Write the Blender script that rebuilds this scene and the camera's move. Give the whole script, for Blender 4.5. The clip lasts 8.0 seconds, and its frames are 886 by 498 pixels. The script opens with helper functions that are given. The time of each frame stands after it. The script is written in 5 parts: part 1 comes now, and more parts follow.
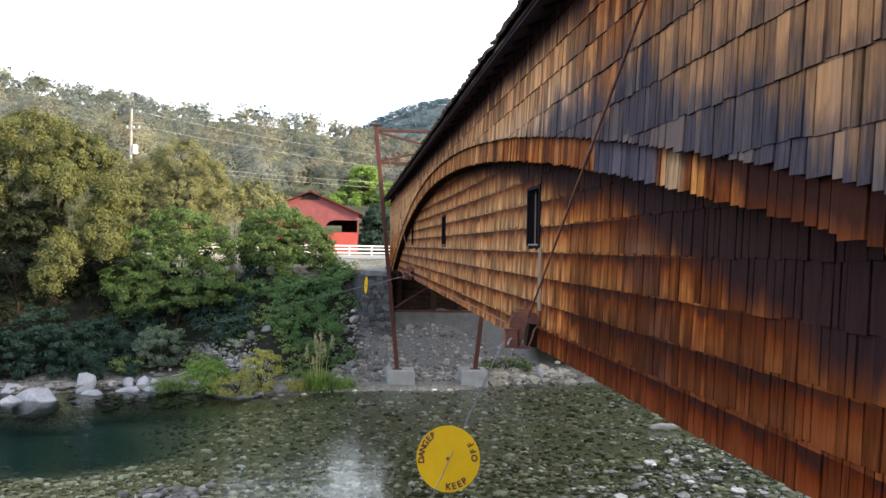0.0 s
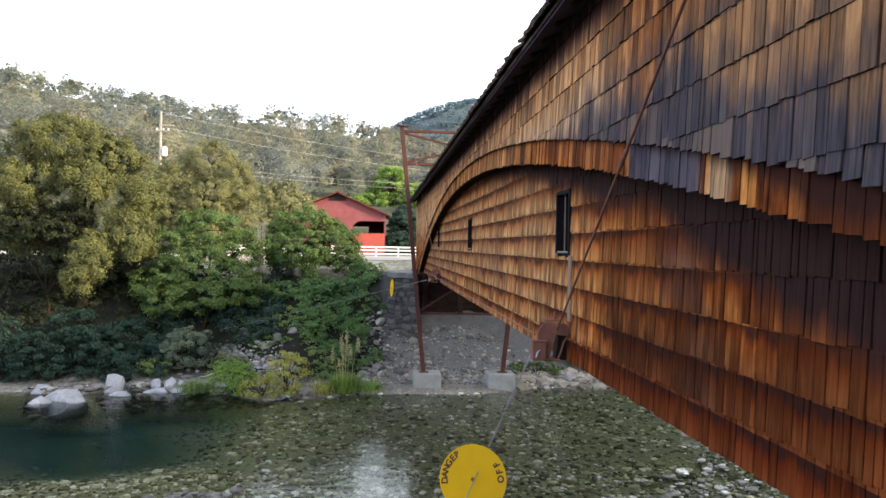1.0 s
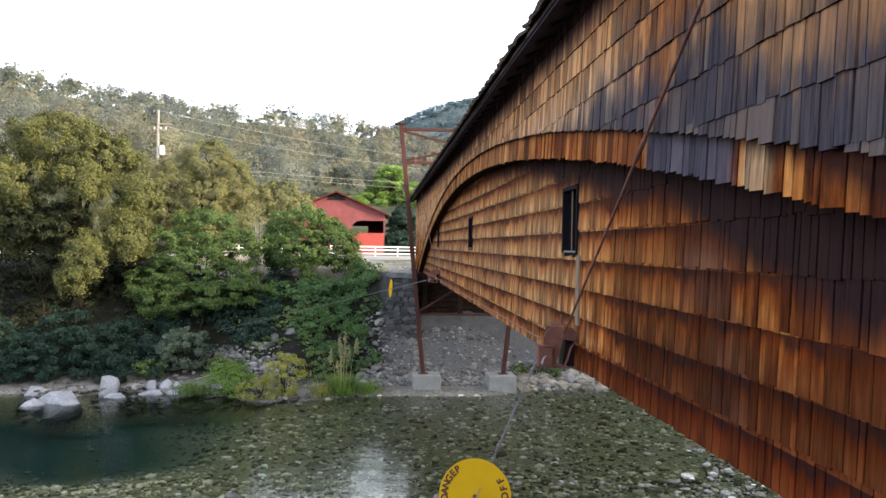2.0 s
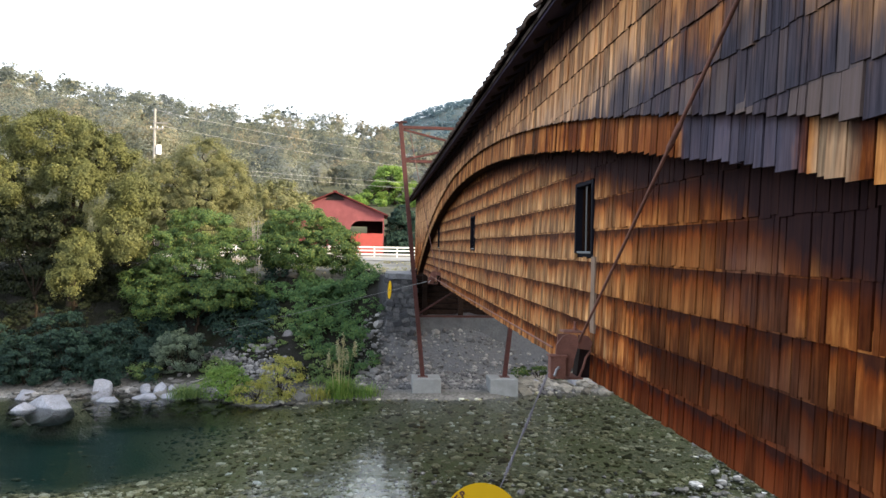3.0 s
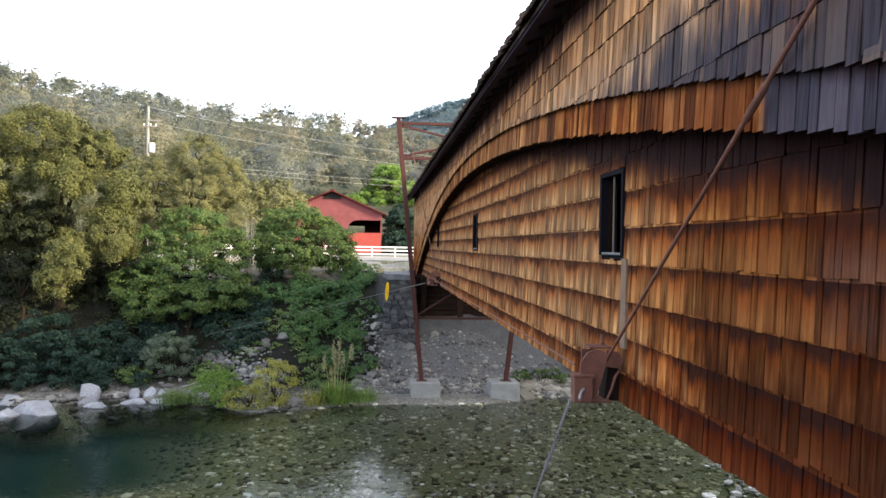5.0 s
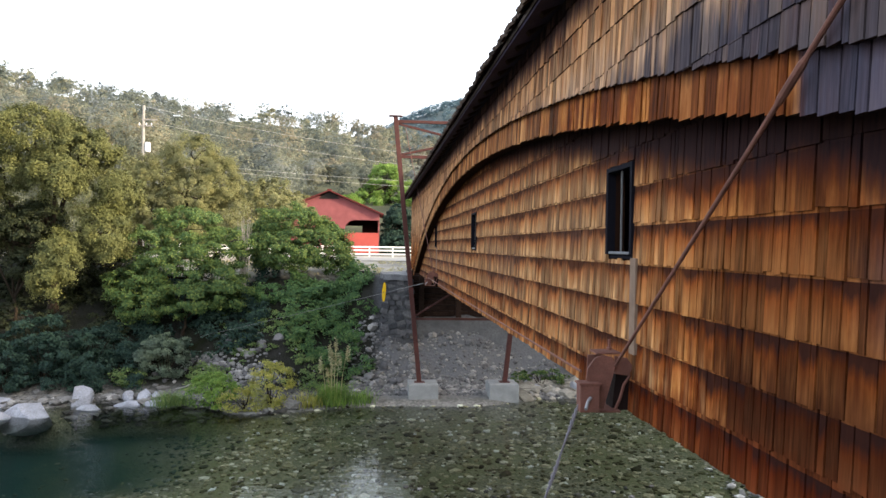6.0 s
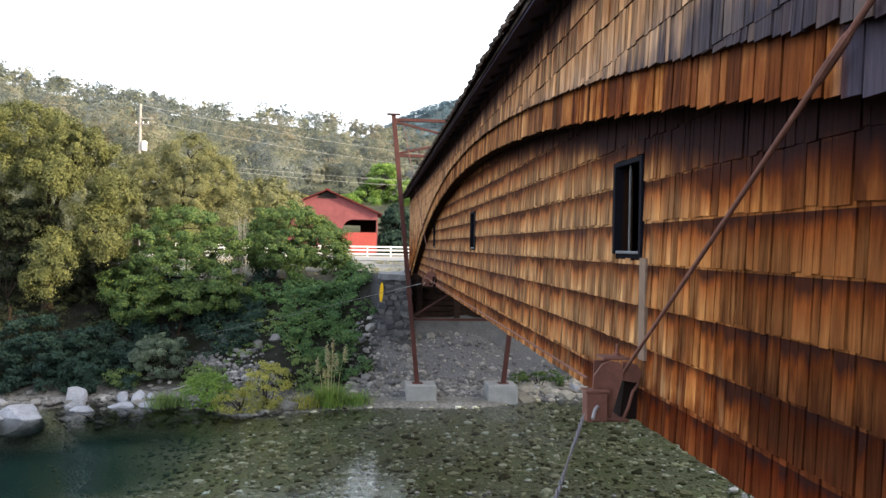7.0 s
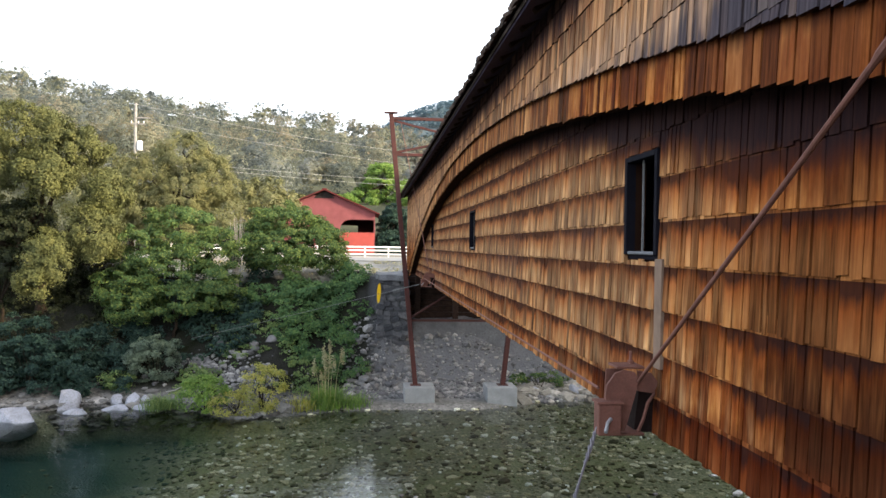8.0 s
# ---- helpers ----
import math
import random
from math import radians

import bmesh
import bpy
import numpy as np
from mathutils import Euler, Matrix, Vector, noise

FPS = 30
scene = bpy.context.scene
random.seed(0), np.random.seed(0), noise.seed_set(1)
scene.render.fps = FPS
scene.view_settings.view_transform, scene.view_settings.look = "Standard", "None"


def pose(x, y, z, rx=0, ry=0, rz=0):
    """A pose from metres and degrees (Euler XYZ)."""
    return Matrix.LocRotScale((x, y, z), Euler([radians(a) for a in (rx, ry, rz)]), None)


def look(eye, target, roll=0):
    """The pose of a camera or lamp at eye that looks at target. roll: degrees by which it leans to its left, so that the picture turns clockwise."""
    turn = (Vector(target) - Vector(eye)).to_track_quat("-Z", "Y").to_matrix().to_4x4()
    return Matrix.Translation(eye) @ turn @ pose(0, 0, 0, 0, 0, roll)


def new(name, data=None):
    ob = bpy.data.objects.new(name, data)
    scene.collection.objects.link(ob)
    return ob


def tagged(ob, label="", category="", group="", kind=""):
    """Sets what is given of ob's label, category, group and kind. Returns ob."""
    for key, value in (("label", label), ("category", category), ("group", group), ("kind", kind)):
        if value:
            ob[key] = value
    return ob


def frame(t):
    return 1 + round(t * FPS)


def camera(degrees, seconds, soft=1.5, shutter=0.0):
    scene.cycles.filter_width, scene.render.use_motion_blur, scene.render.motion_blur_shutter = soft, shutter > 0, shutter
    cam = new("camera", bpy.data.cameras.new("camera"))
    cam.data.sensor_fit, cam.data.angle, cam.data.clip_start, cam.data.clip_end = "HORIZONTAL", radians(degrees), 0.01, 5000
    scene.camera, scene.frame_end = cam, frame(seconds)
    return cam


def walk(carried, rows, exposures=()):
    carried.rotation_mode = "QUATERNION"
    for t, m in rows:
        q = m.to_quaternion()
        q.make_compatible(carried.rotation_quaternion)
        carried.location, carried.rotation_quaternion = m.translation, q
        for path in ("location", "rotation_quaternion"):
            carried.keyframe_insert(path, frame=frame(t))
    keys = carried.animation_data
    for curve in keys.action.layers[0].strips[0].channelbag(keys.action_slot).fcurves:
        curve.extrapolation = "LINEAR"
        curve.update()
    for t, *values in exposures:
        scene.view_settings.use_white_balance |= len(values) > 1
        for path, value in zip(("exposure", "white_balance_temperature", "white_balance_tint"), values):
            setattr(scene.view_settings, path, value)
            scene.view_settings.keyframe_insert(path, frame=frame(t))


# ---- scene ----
cam = camera(61.6, 8.0)
PATH = [
    (0, (-1.129, 0.463, 8.278), (-0.885, 2.448, 8.271), 1.0),
    (0.5, (-1.085, 0.666, 8.332), (-0.866, 2.654, 8.324), 1.0),
    (1, (-1.042, 0.92, 8.385), (-0.871, 2.913, 8.377), 1.0),
    (1.5, (-1.01, 1.191, 8.381), (-0.839, 3.183, 8.372), 1.0),
    (3, (-0.958, 2.384, 8.372), (-0.785, 4.376, 8.365), 1.0),
    (3.5, (-0.944, 2.781, 8.38), (-0.77, 4.774, 8.372), 1.0),
    (4, (-0.924, 3.138, 8.377), (-0.749, 5.131, 8.37), 1.0),
    (4.5, (-0.923, 3.438, 8.382), (-0.747, 5.431, 8.374), 1.0),
    (6, (-0.849, 4.211, 8.369), (-0.666, 6.203, 8.361), 0.9),
    (6.5, (-0.828, 4.422, 8.366), (-0.643, 6.413, 8.359), 0.9),
    (7, (-0.804, 4.632, 8.357), (-0.617, 6.623, 8.349), 1.0),
    (7.5, (-0.798, 4.852, 8.365), (-0.607, 6.842, 8.356), 0.9),
    (8, (-0.784, 5.107, 8.361), (-0.591, 7.098, 8.353), 0.9),
]
walk(cam, [(t, look(eye, target, roll)) for t, eye, target, roll in PATH])

# ---- world, sun, exposure ----
SUN_EL, SUN_AZ = 20.0, 113.0          # degrees; azimuth from +y towards +x
scene.view_settings.exposure = 2.52
world = bpy.data.worlds.new("sky_world")
scene.world = world
world.use_nodes = True
wn, wl = world.node_tree.nodes, world.node_tree.links
wn.clear()
sky = wn.new("ShaderNodeTexSky")
sky.sky_type = "NISHITA"
sky.sun_disc = False
sky.sun_elevation = radians(SUN_EL)
sky.sun_rotation = radians(SUN_AZ)
sky.air_density, sky.dust_density, sky.ozone_density = 1.0, 10.0, 0.2
bg = wn.new("ShaderNodeBackground")
bg.inputs["Strength"].default_value = 0.14
wo = wn.new("ShaderNodeOutputWorld")
haze = wn.new("ShaderNodeMix")        # bright even haze over the blue
haze.data_type = "RGBA"
haze.inputs[0].default_value = 0.7
up_way = wn.new("ShaderNodeTexCoord")
split = wn.new("ShaderNodeSeparateXYZ")
glow = wn.new("ShaderNodeValToRGB")   # haze thickens evenly towards the horizon
for el, (at, tint) in zip((glow.color_ramp.elements[0], glow.color_ramp.elements[1], glow.color_ramp.elements.new(0.45)), ((0.0, (5.2, 5.5, 5.9, 1)), (1.0, (2.1, 2.25, 2.5, 1)), (0.45, (3.6, 3.95, 4.5, 1)))):
    el.position, el.color = at, tint
wl.new(up_way.outputs["Generated"], split.inputs[0])
wl.new(split.outputs[2], glow.inputs[0])
wl.new(glow.outputs[0], haze.inputs[7])
wl.new(sky.outputs[0], haze.inputs[6])
wl.new(haze.outputs[2], bg.inputs[0])
wl.new(bg.outputs[0], wo.inputs[0])

sun_data = bpy.data.lights.new("sun", "SUN")
sun_data.energy, sun_data.angle, sun_data.color = 1.7, radians(5), (1.0, 0.84, 0.60)
sun = new("sun", sun_data)
sd = Vector((math.sin(radians(SUN_AZ)) * math.cos(radians(SUN_EL)), math.cos(radians(SUN_AZ)) * math.cos(radians(SUN_EL)), math.sin(radians(SUN_EL))))
sun.matrix_world = look(sd * 100, (0, 0, 0))

# ---- materials ----
def material(name):
    m = bpy.data.materials.new(name)
    m.use_nodes = True
    nt = m.node_tree
    nt.nodes.clear()
    out = nt.nodes.new("ShaderNodeOutputMaterial")
    bs = nt.nodes.new("ShaderNodeBsdfPrincipled")
    nt.links.new(bs.outputs[0], out.inputs[0])
    return m, nt, bs, out


def node(nt, kind, **kw):
    n = nt.nodes.new("ShaderNode" + kind)
    for k, v in kw.items():
        if k == "op":
            n.operation = v
        elif k == "blend":
            n.blend_type = v
        else:
            n.inputs[k].default_value = v
    return n


def math_node(nt, op, a, b=None, clamp=False):
    n = nt.nodes.new("ShaderNodeMath")
    n.operation, n.use_clamp = op, clamp
    for i, v in enumerate((a, b)):
        if v is None:
            continue
        if isinstance(v, (int, float)):
            n.inputs[i].default_value = v
        else:
            nt.links.new(v, n.inputs[i])
    return n.outputs[0]


def mix_col(nt, fac, a, b, blend="MIX"):
    n = nt.nodes.new("ShaderNodeMix")
    n.data_type, n.blend_type = "RGBA", blend
    for sock, v in ((n.inputs[0], fac), (n.inputs[6], a), (n.inputs[7], b)):
        if isinstance(v, (int, float)):
            sock.default_value = v
        elif isinstance(v, tuple):
            sock.default_value = (*v, 1)
        else:
            nt.links.new(v, sock)
    return n.outputs[2]


def ramp(nt, src, stops):
    n = nt.nodes.new("ShaderNodeValToRGB")
    e = n.color_ramp.elements
    while len(e) < len(stops):
        e.new(0.5)
    for el, (p, c) in zip(e, stops):
        el.position, el.color = p, (*c, 1) if isinstance(c, tuple) else (c, c, c, 1)
    nt.links.new(src, n.inputs[0])
    return n.outputs[0]


def position(nt, scale=(1, 1, 1)):
    g = nt.nodes.new("ShaderNodeNewGeometry")
    m = nt.nodes.new("ShaderNodeMapping")
    m.inputs["Scale"].default_value = scale
    nt.links.new(g.outputs["Position"], m.inputs["Vector"])
    return m.outputs[0]


def noise_tex(nt, vec, scale, detail=4, rough=0.55, dist=0.0):
    n = node(nt, "TexNoise", Scale=scale, Detail=detail, Roughness=rough, Distortion=dist)
    nt.links.new(vec, n.inputs["Vector"])
    return n.outputs[0]


def random_value(nt):
    """A value per piece, from the object and from the island of the mesh."""
    o = nt.nodes.new("ShaderNodeObjectInfo")
    g = nt.nodes.new("ShaderNodeNewGeometry")
    s = math_node(nt, "ADD", o.outputs["Random"], g.outputs["Random Per Island"])
    return math_node(nt, "FRACT", s)


def bump(nt, bs, height, strength=0.4, dist=0.02):
    b = node(nt, "Bump", Strength=strength, Distance=dist)
    nt.links.new(height, b.inputs["Height"])
    nt.links.new(b.outputs[0], bs.inputs["Normal"])


def box_mask(nt, y0, y1, z0, z1, soft, torn=2.0):
    """A soft mask over a stretch of the wall, with a torn edge."""
    g = nt.nodes.new("ShaderNodeNewGeometry")
    s = nt.nodes.new("ShaderNodeSeparateXYZ")
    nt.links.new(g.outputs["Position"], s.inputs[0])
    n1 = noise_tex(nt, position(nt, (1, 6, 1.2)), 1.6, 3)
    wob = math_node(nt, "MULTIPLY", math_node(nt, "SUBTRACT", n1, 0.5), soft * torn)
    def edge(c, a, b):
        v = math_node(nt, "ADD", c, wob)
        lo = math_node(nt, "DIVIDE", math_node(nt, "SUBTRACT", v, a), soft, True)
        hi = math_node(nt, "DIVIDE", math_node(nt, "SUBTRACT", b, v), soft, True)
        return math_node(nt, "MULTIPLY", lo, hi)
    return math_node(nt, "MULTIPLY", edge(s.outputs[1], y0, y1), edge(s.outputs[2], z0, z1))


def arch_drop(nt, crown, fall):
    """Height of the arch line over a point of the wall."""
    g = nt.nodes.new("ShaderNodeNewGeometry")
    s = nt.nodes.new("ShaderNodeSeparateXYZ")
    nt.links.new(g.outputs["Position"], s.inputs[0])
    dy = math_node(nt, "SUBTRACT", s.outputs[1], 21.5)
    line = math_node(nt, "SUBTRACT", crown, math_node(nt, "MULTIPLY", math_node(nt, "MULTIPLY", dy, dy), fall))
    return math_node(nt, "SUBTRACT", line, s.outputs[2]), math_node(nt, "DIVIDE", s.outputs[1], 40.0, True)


def torn_edge(nt, amount):
    torn = math_node(nt, "ADD", noise_tex(nt, position(nt, (1, 11, 1.0)), 1.0, 4, 0.6), noise_tex(nt, position(nt, (1, 1.6, 1.2)), 1.0, 3))
    return math_node(nt, "MULTIPLY", math_node(nt, "SUBTRACT", torn, 1.0), amount)


def arch_stain_shade(nt, base, grain):
    """Staining and overhang shade painted as dark uneven drips under the arch, red where they thin out."""
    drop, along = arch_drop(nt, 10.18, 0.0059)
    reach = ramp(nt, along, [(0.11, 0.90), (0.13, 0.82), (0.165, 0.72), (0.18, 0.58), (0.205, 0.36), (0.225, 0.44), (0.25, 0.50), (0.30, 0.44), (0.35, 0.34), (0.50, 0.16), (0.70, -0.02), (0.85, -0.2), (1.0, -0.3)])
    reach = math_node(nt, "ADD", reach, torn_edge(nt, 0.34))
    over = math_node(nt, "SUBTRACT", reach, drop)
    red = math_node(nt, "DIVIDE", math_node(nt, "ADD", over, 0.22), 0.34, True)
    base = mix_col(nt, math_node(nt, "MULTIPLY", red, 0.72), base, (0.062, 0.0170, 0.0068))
    shade_tone = mix_col(nt, ramp(nt, grain, [(0.35, 0.0), (0.75, 1.0)]), (0.0135, 0.0082, 0.0105), (0.028, 0.0140, 0.0135))
    return mix_col(nt, math_node(nt, "MULTIPLY", math_node(nt, "DIVIDE", over, 0.22, True), 0.95), base, shade_tone)


def band_top_shade(nt, base):
    """Staining and the upper wall's shade, painted dark along the top of the arch band."""
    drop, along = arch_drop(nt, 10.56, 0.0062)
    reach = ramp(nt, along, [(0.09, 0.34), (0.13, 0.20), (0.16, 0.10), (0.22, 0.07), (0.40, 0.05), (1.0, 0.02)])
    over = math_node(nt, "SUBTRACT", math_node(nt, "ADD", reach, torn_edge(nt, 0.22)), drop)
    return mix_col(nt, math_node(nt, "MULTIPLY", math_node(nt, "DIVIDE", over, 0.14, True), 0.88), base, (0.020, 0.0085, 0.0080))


def silver_stain(nt, base, grain, rnd):
    """Blue-grey weathering in streaks over the arch, where rain runs off the upper wall."""
    drop, along = arch_drop(nt, 10.56, 0.0062)
    reach = ramp(nt, along, [(0.07, 0.24), (0.11, 0.50), (0.15, 0.84), (0.19, 0.76), (0.24, 0.40), (0.30, 0.14), (0.40, 0.0)])
    over = math_node(nt, "ADD", math_node(nt, "ADD", reach, torn_edge(nt, 1.2)), drop)
    dark = mix_col(nt, ramp(nt, grain, [(0.3, 0.0), (0.7, 1.0)]), (0.017, 0.017, 0.025), (0.050, 0.050, 0.072))
    dark = mix_col(nt, ramp(nt, rnd, [(0.6, 0.0), (1.0, 0.5)]), dark, (0.15, 0.125, 0.115))
    return mix_col(nt, math_node(nt, "MULTIPLY", math_node(nt, "DIVIDE", over, 0.40, True), 0.88), base, dark)


def shingle_material(name, tone_zones, butts=None, stain_shade="", weather_shade=None, runs=()):
    m, nt, bs, out = material(name)
    rnd = random_value(nt)
    grain = noise_tex(nt, position(nt, (1, 42, 2.4)), 1.0, 5, 0.6)
    blot = noise_tex(nt, position(nt, (1, 10, 3.2)), 1.0, 4, 0.6)
    tone = math_node(nt, "ADD", math_node(nt, "MULTIPLY", rnd, 0.56), math_node(nt, "MULTIPLY", ramp(nt, grain, [(0.25, 0.0), (0.75, 1.0)]), 0.22))
    tone = math_node(nt, "ADD", tone, math_node(nt, "MULTIPLY", ramp(nt, blot, [(0.32, 0.0), (0.68, 1.0)]), 0.26))
    tone = math_node(nt, "SUBTRACT", tone, 0.045)
    base = ramp(nt, tone, [(0.10, (0.02146, 0.005592, 0.00329)), (0.28, (0.08587, 0.02435, 0.008226)), (0.48, (0.203, 0.06743, 0.01919)), (0.68, (0.3669, 0.1545, 0.04661)), (0.92, (0.6245, 0.3223, 0.1234))])
    big = noise_tex(nt, position(nt, (1, 0.55, 0.8)), 1.0, 3)
    base = mix_col(nt, ramp(nt, big, [(0.40, 0.0), (0.66, 0.45)]), base, mix_col(nt, 1.0, base, (0.62, 0.44, 0.38), "MULTIPLY"))
    red = noise_tex(nt, position(nt, (1, 2.6, 2.2)), 1.0, 4, 0.65)
    base = mix_col(nt, ramp(nt, red, [(0.50, 0.0), (0.64, 0.6)]), base, mix_col(nt, 1.0, base, (0.72, 0.42, 0.26), "MULTIPLY"))
    gold = noise_tex(nt, position(nt, (1, 24, 1.3)), 1.0, 3, 0.6)
    base = mix_col(nt, ramp(nt, gold, [(0.54, 0.0), (0.70, 0.7)]), base, mix_col(nt, 1.0, base, (1.6, 1.68, 1.75), "MULTIPLY"))
    streak = noise_tex(nt, position(nt, (1, 14, 0.9)), 1.0, 5, 0.65)
    base = mix_col(nt, ramp(nt, streak, [(0.56, 0.0), (0.70, 0.8)]), base, (0.0661, 0.01477, 0.005702))
    base = mix_col(nt, 1.0, base, (0.89, 0.80, 0.68), "MULTIPLY")
    for (y0, y1, z0, z1, soft, col, amount) in tone_zones:
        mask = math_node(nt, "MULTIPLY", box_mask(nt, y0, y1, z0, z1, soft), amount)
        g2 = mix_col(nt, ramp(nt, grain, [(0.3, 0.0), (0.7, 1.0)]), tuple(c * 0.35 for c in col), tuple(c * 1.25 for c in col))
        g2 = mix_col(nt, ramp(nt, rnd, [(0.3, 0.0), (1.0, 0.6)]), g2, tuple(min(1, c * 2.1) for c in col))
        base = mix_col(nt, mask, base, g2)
    if weather_shade is not None:
        # exposed ends bleached by rain and sun; red tannin above, course shade painted black
        g = nt.nodes.new("ShaderNodeNewGeometry")
        sp = nt.nodes.new("ShaderNodeSeparateXYZ")
        nt.links.new(g.outputs["Position"], sp.inputs[0])
        v = math_node(nt, "FRACT", math_node(nt, "DIVIDE", math_node(nt, "SUBTRACT", sp.outputs[2], weather_shade), 0.375))
        v = math_node(nt, "ADD", v, math_node(nt, "MULTIPLY", math_node(nt, "SUBTRACT", noise_tex(nt, position(nt, (1, 9, 0.7)), 1.0, 4, 0.65), 0.5), 0.75))
        v = math_node(nt, "ADD", v, math_node(nt, "MULTIPLY", math_node(nt, "SUBTRACT", noise_tex(nt, position(nt, (1, 0.9, 0.8)), 1.0, 3), 0.5), 0.7))
        v = math_node(nt, "ADD", v, math_node(nt, "MULTIPLY", math_node(nt, "SUBTRACT", rnd, 0.5), 0.30))
        raw = math_node(nt, "DIVIDE", math_node(nt, "SUBTRACT", v, 0.28), 0.50, True)
        base = mix_col(nt, math_node(nt, "MULTIPLY", raw, 0.85), base, mix_col(nt, 1.0, base, (0.62, 0.35, 0.22), "MULTIPLY"))
        lap_shade = math_node(nt, "DIVIDE", math_node(nt, "SUBTRACT", v, 0.72), 0.22, True)
        base = mix_col(nt, math_node(nt, "MULTIPLY", lap_shade, 0.86), base, (0.0165, 0.0075, 0.0068))
    if runs:
        run = ramp(nt, noise_tex(nt, position(nt, (1, 9, 0.8)), 1.0, 4, 0.65), [(0.44, 0.0), (0.56, 1.0)])
        for (y0, y1, z0, z1, soft, col, amount) in runs:
            base = mix_col(nt, math_node(nt, "MULTIPLY", math_node(nt, "MULTIPLY", box_mask(nt, y0, y1, z0, z1, soft), run), amount), base, col)
    if butts:
        y0, y1, z0, col, amount = butts
        g = nt.nodes.new("ShaderNodeNewGeometry")
        sp = nt.nodes.new("ShaderNodeSeparateXYZ")
        nt.links.new(g.outputs["Position"], sp.inputs[0])
        v = math_node(nt, "FRACT", math_node(nt, "DIVIDE", math_node(nt, "SUBTRACT", sp.outputs[2], z0), 0.375))
        v = math_node(nt, "ADD", v, math_node(nt, "MULTIPLY", math_node(nt, "SUBTRACT", noise_tex(nt, position(nt, (1, 5, 1.5)), 1.0, 4, 0.65), 0.5), 2.6))
        wet = math_node(nt, "MULTIPLY", math_node(nt, "DIVIDE", math_node(nt, "SUBTRACT", 0.62, v), 0.5, True), box_mask(nt, y0, y1, 5.0, 10.9, 0.8))
        soak = mix_col(nt, ramp(nt, grain, [(0.3, 0.0), (0.72, 1.0)]), tuple(c * 0.45 for c in col), tuple(c * 1.6 for c in col))
        base = mix_col(nt, math_node(nt, "MULTIPLY", wet, amount), base, soak)
    if stain_shade == "arch_shade":
        base = arch_stain_shade(nt, base, grain)
    if stain_shade == "band":
        base = band_top_shade(nt, base)
    if stain_shade == "silver":
        base = silver_stain(nt, base, grain, rnd)
    # faces pointing down, the sawn ends, get one dark brown
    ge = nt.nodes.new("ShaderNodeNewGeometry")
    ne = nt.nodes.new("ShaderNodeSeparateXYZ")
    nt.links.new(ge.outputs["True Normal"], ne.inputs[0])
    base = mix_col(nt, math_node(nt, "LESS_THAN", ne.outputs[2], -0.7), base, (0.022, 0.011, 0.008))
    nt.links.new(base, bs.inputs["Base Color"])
    bs.inputs["Roughness"].default_value = 0.72
    bs.inputs["Specular IOR Level"].default_value = 0.02
    bump(nt, bs, grain, 0.4, 0.006)
    return m


TAN = (0.50, 0.315, 0.160)
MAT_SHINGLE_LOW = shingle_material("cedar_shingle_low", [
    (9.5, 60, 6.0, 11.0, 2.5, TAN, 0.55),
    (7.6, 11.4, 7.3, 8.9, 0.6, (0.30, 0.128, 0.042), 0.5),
    # red-brown zones near the foot: board colour plus dimmer light painted in
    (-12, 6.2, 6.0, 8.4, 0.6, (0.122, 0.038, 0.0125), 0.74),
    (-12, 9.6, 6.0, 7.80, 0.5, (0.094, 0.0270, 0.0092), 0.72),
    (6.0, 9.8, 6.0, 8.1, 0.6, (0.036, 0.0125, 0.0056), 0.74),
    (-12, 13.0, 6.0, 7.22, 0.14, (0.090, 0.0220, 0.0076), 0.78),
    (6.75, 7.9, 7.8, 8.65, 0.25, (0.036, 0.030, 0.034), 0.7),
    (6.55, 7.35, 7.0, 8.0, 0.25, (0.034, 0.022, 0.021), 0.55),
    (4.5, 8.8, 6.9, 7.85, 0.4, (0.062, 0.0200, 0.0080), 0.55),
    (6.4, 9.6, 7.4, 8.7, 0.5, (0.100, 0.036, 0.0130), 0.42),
    (30, 46, 6.6, 7.3, 0.4, (0.080, 0.074, 0.088), 0.6)], None, "arch_shade", 7.465, [
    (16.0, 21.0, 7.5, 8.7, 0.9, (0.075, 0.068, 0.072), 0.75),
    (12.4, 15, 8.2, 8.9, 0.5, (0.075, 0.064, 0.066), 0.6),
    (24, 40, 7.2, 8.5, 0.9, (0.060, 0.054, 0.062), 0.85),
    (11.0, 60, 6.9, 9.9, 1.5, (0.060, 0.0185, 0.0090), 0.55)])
MAT_SHINGLE_UP = shingle_material("cedar_shingle_up", [
    (7.2, 60, 8.0, 11.6, 1.6, (0.47, 0.295, 0.165), 0.55),
    (-12, 7.6, 7.8, 10.7, 0.8, (0.215, 0.128, 0.072), 0.70),
    (-12, 5.2, 7.8, 9.4, 0.6, (0.120, 0.080, 0.060), 0.62),
    (8.2, 10.6, 9.5, 10.3, 0.5, (0.22, 0.18, 0.165), 0.5),
    (10.4, 14.0, 9.6, 10.25, 0.5, (0.34, 0.265, 0.215), 0.5),
    # eave shade on the top courses, painted as a dark violet zone
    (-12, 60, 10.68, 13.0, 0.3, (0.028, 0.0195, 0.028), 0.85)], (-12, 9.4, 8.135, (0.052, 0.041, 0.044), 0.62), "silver")
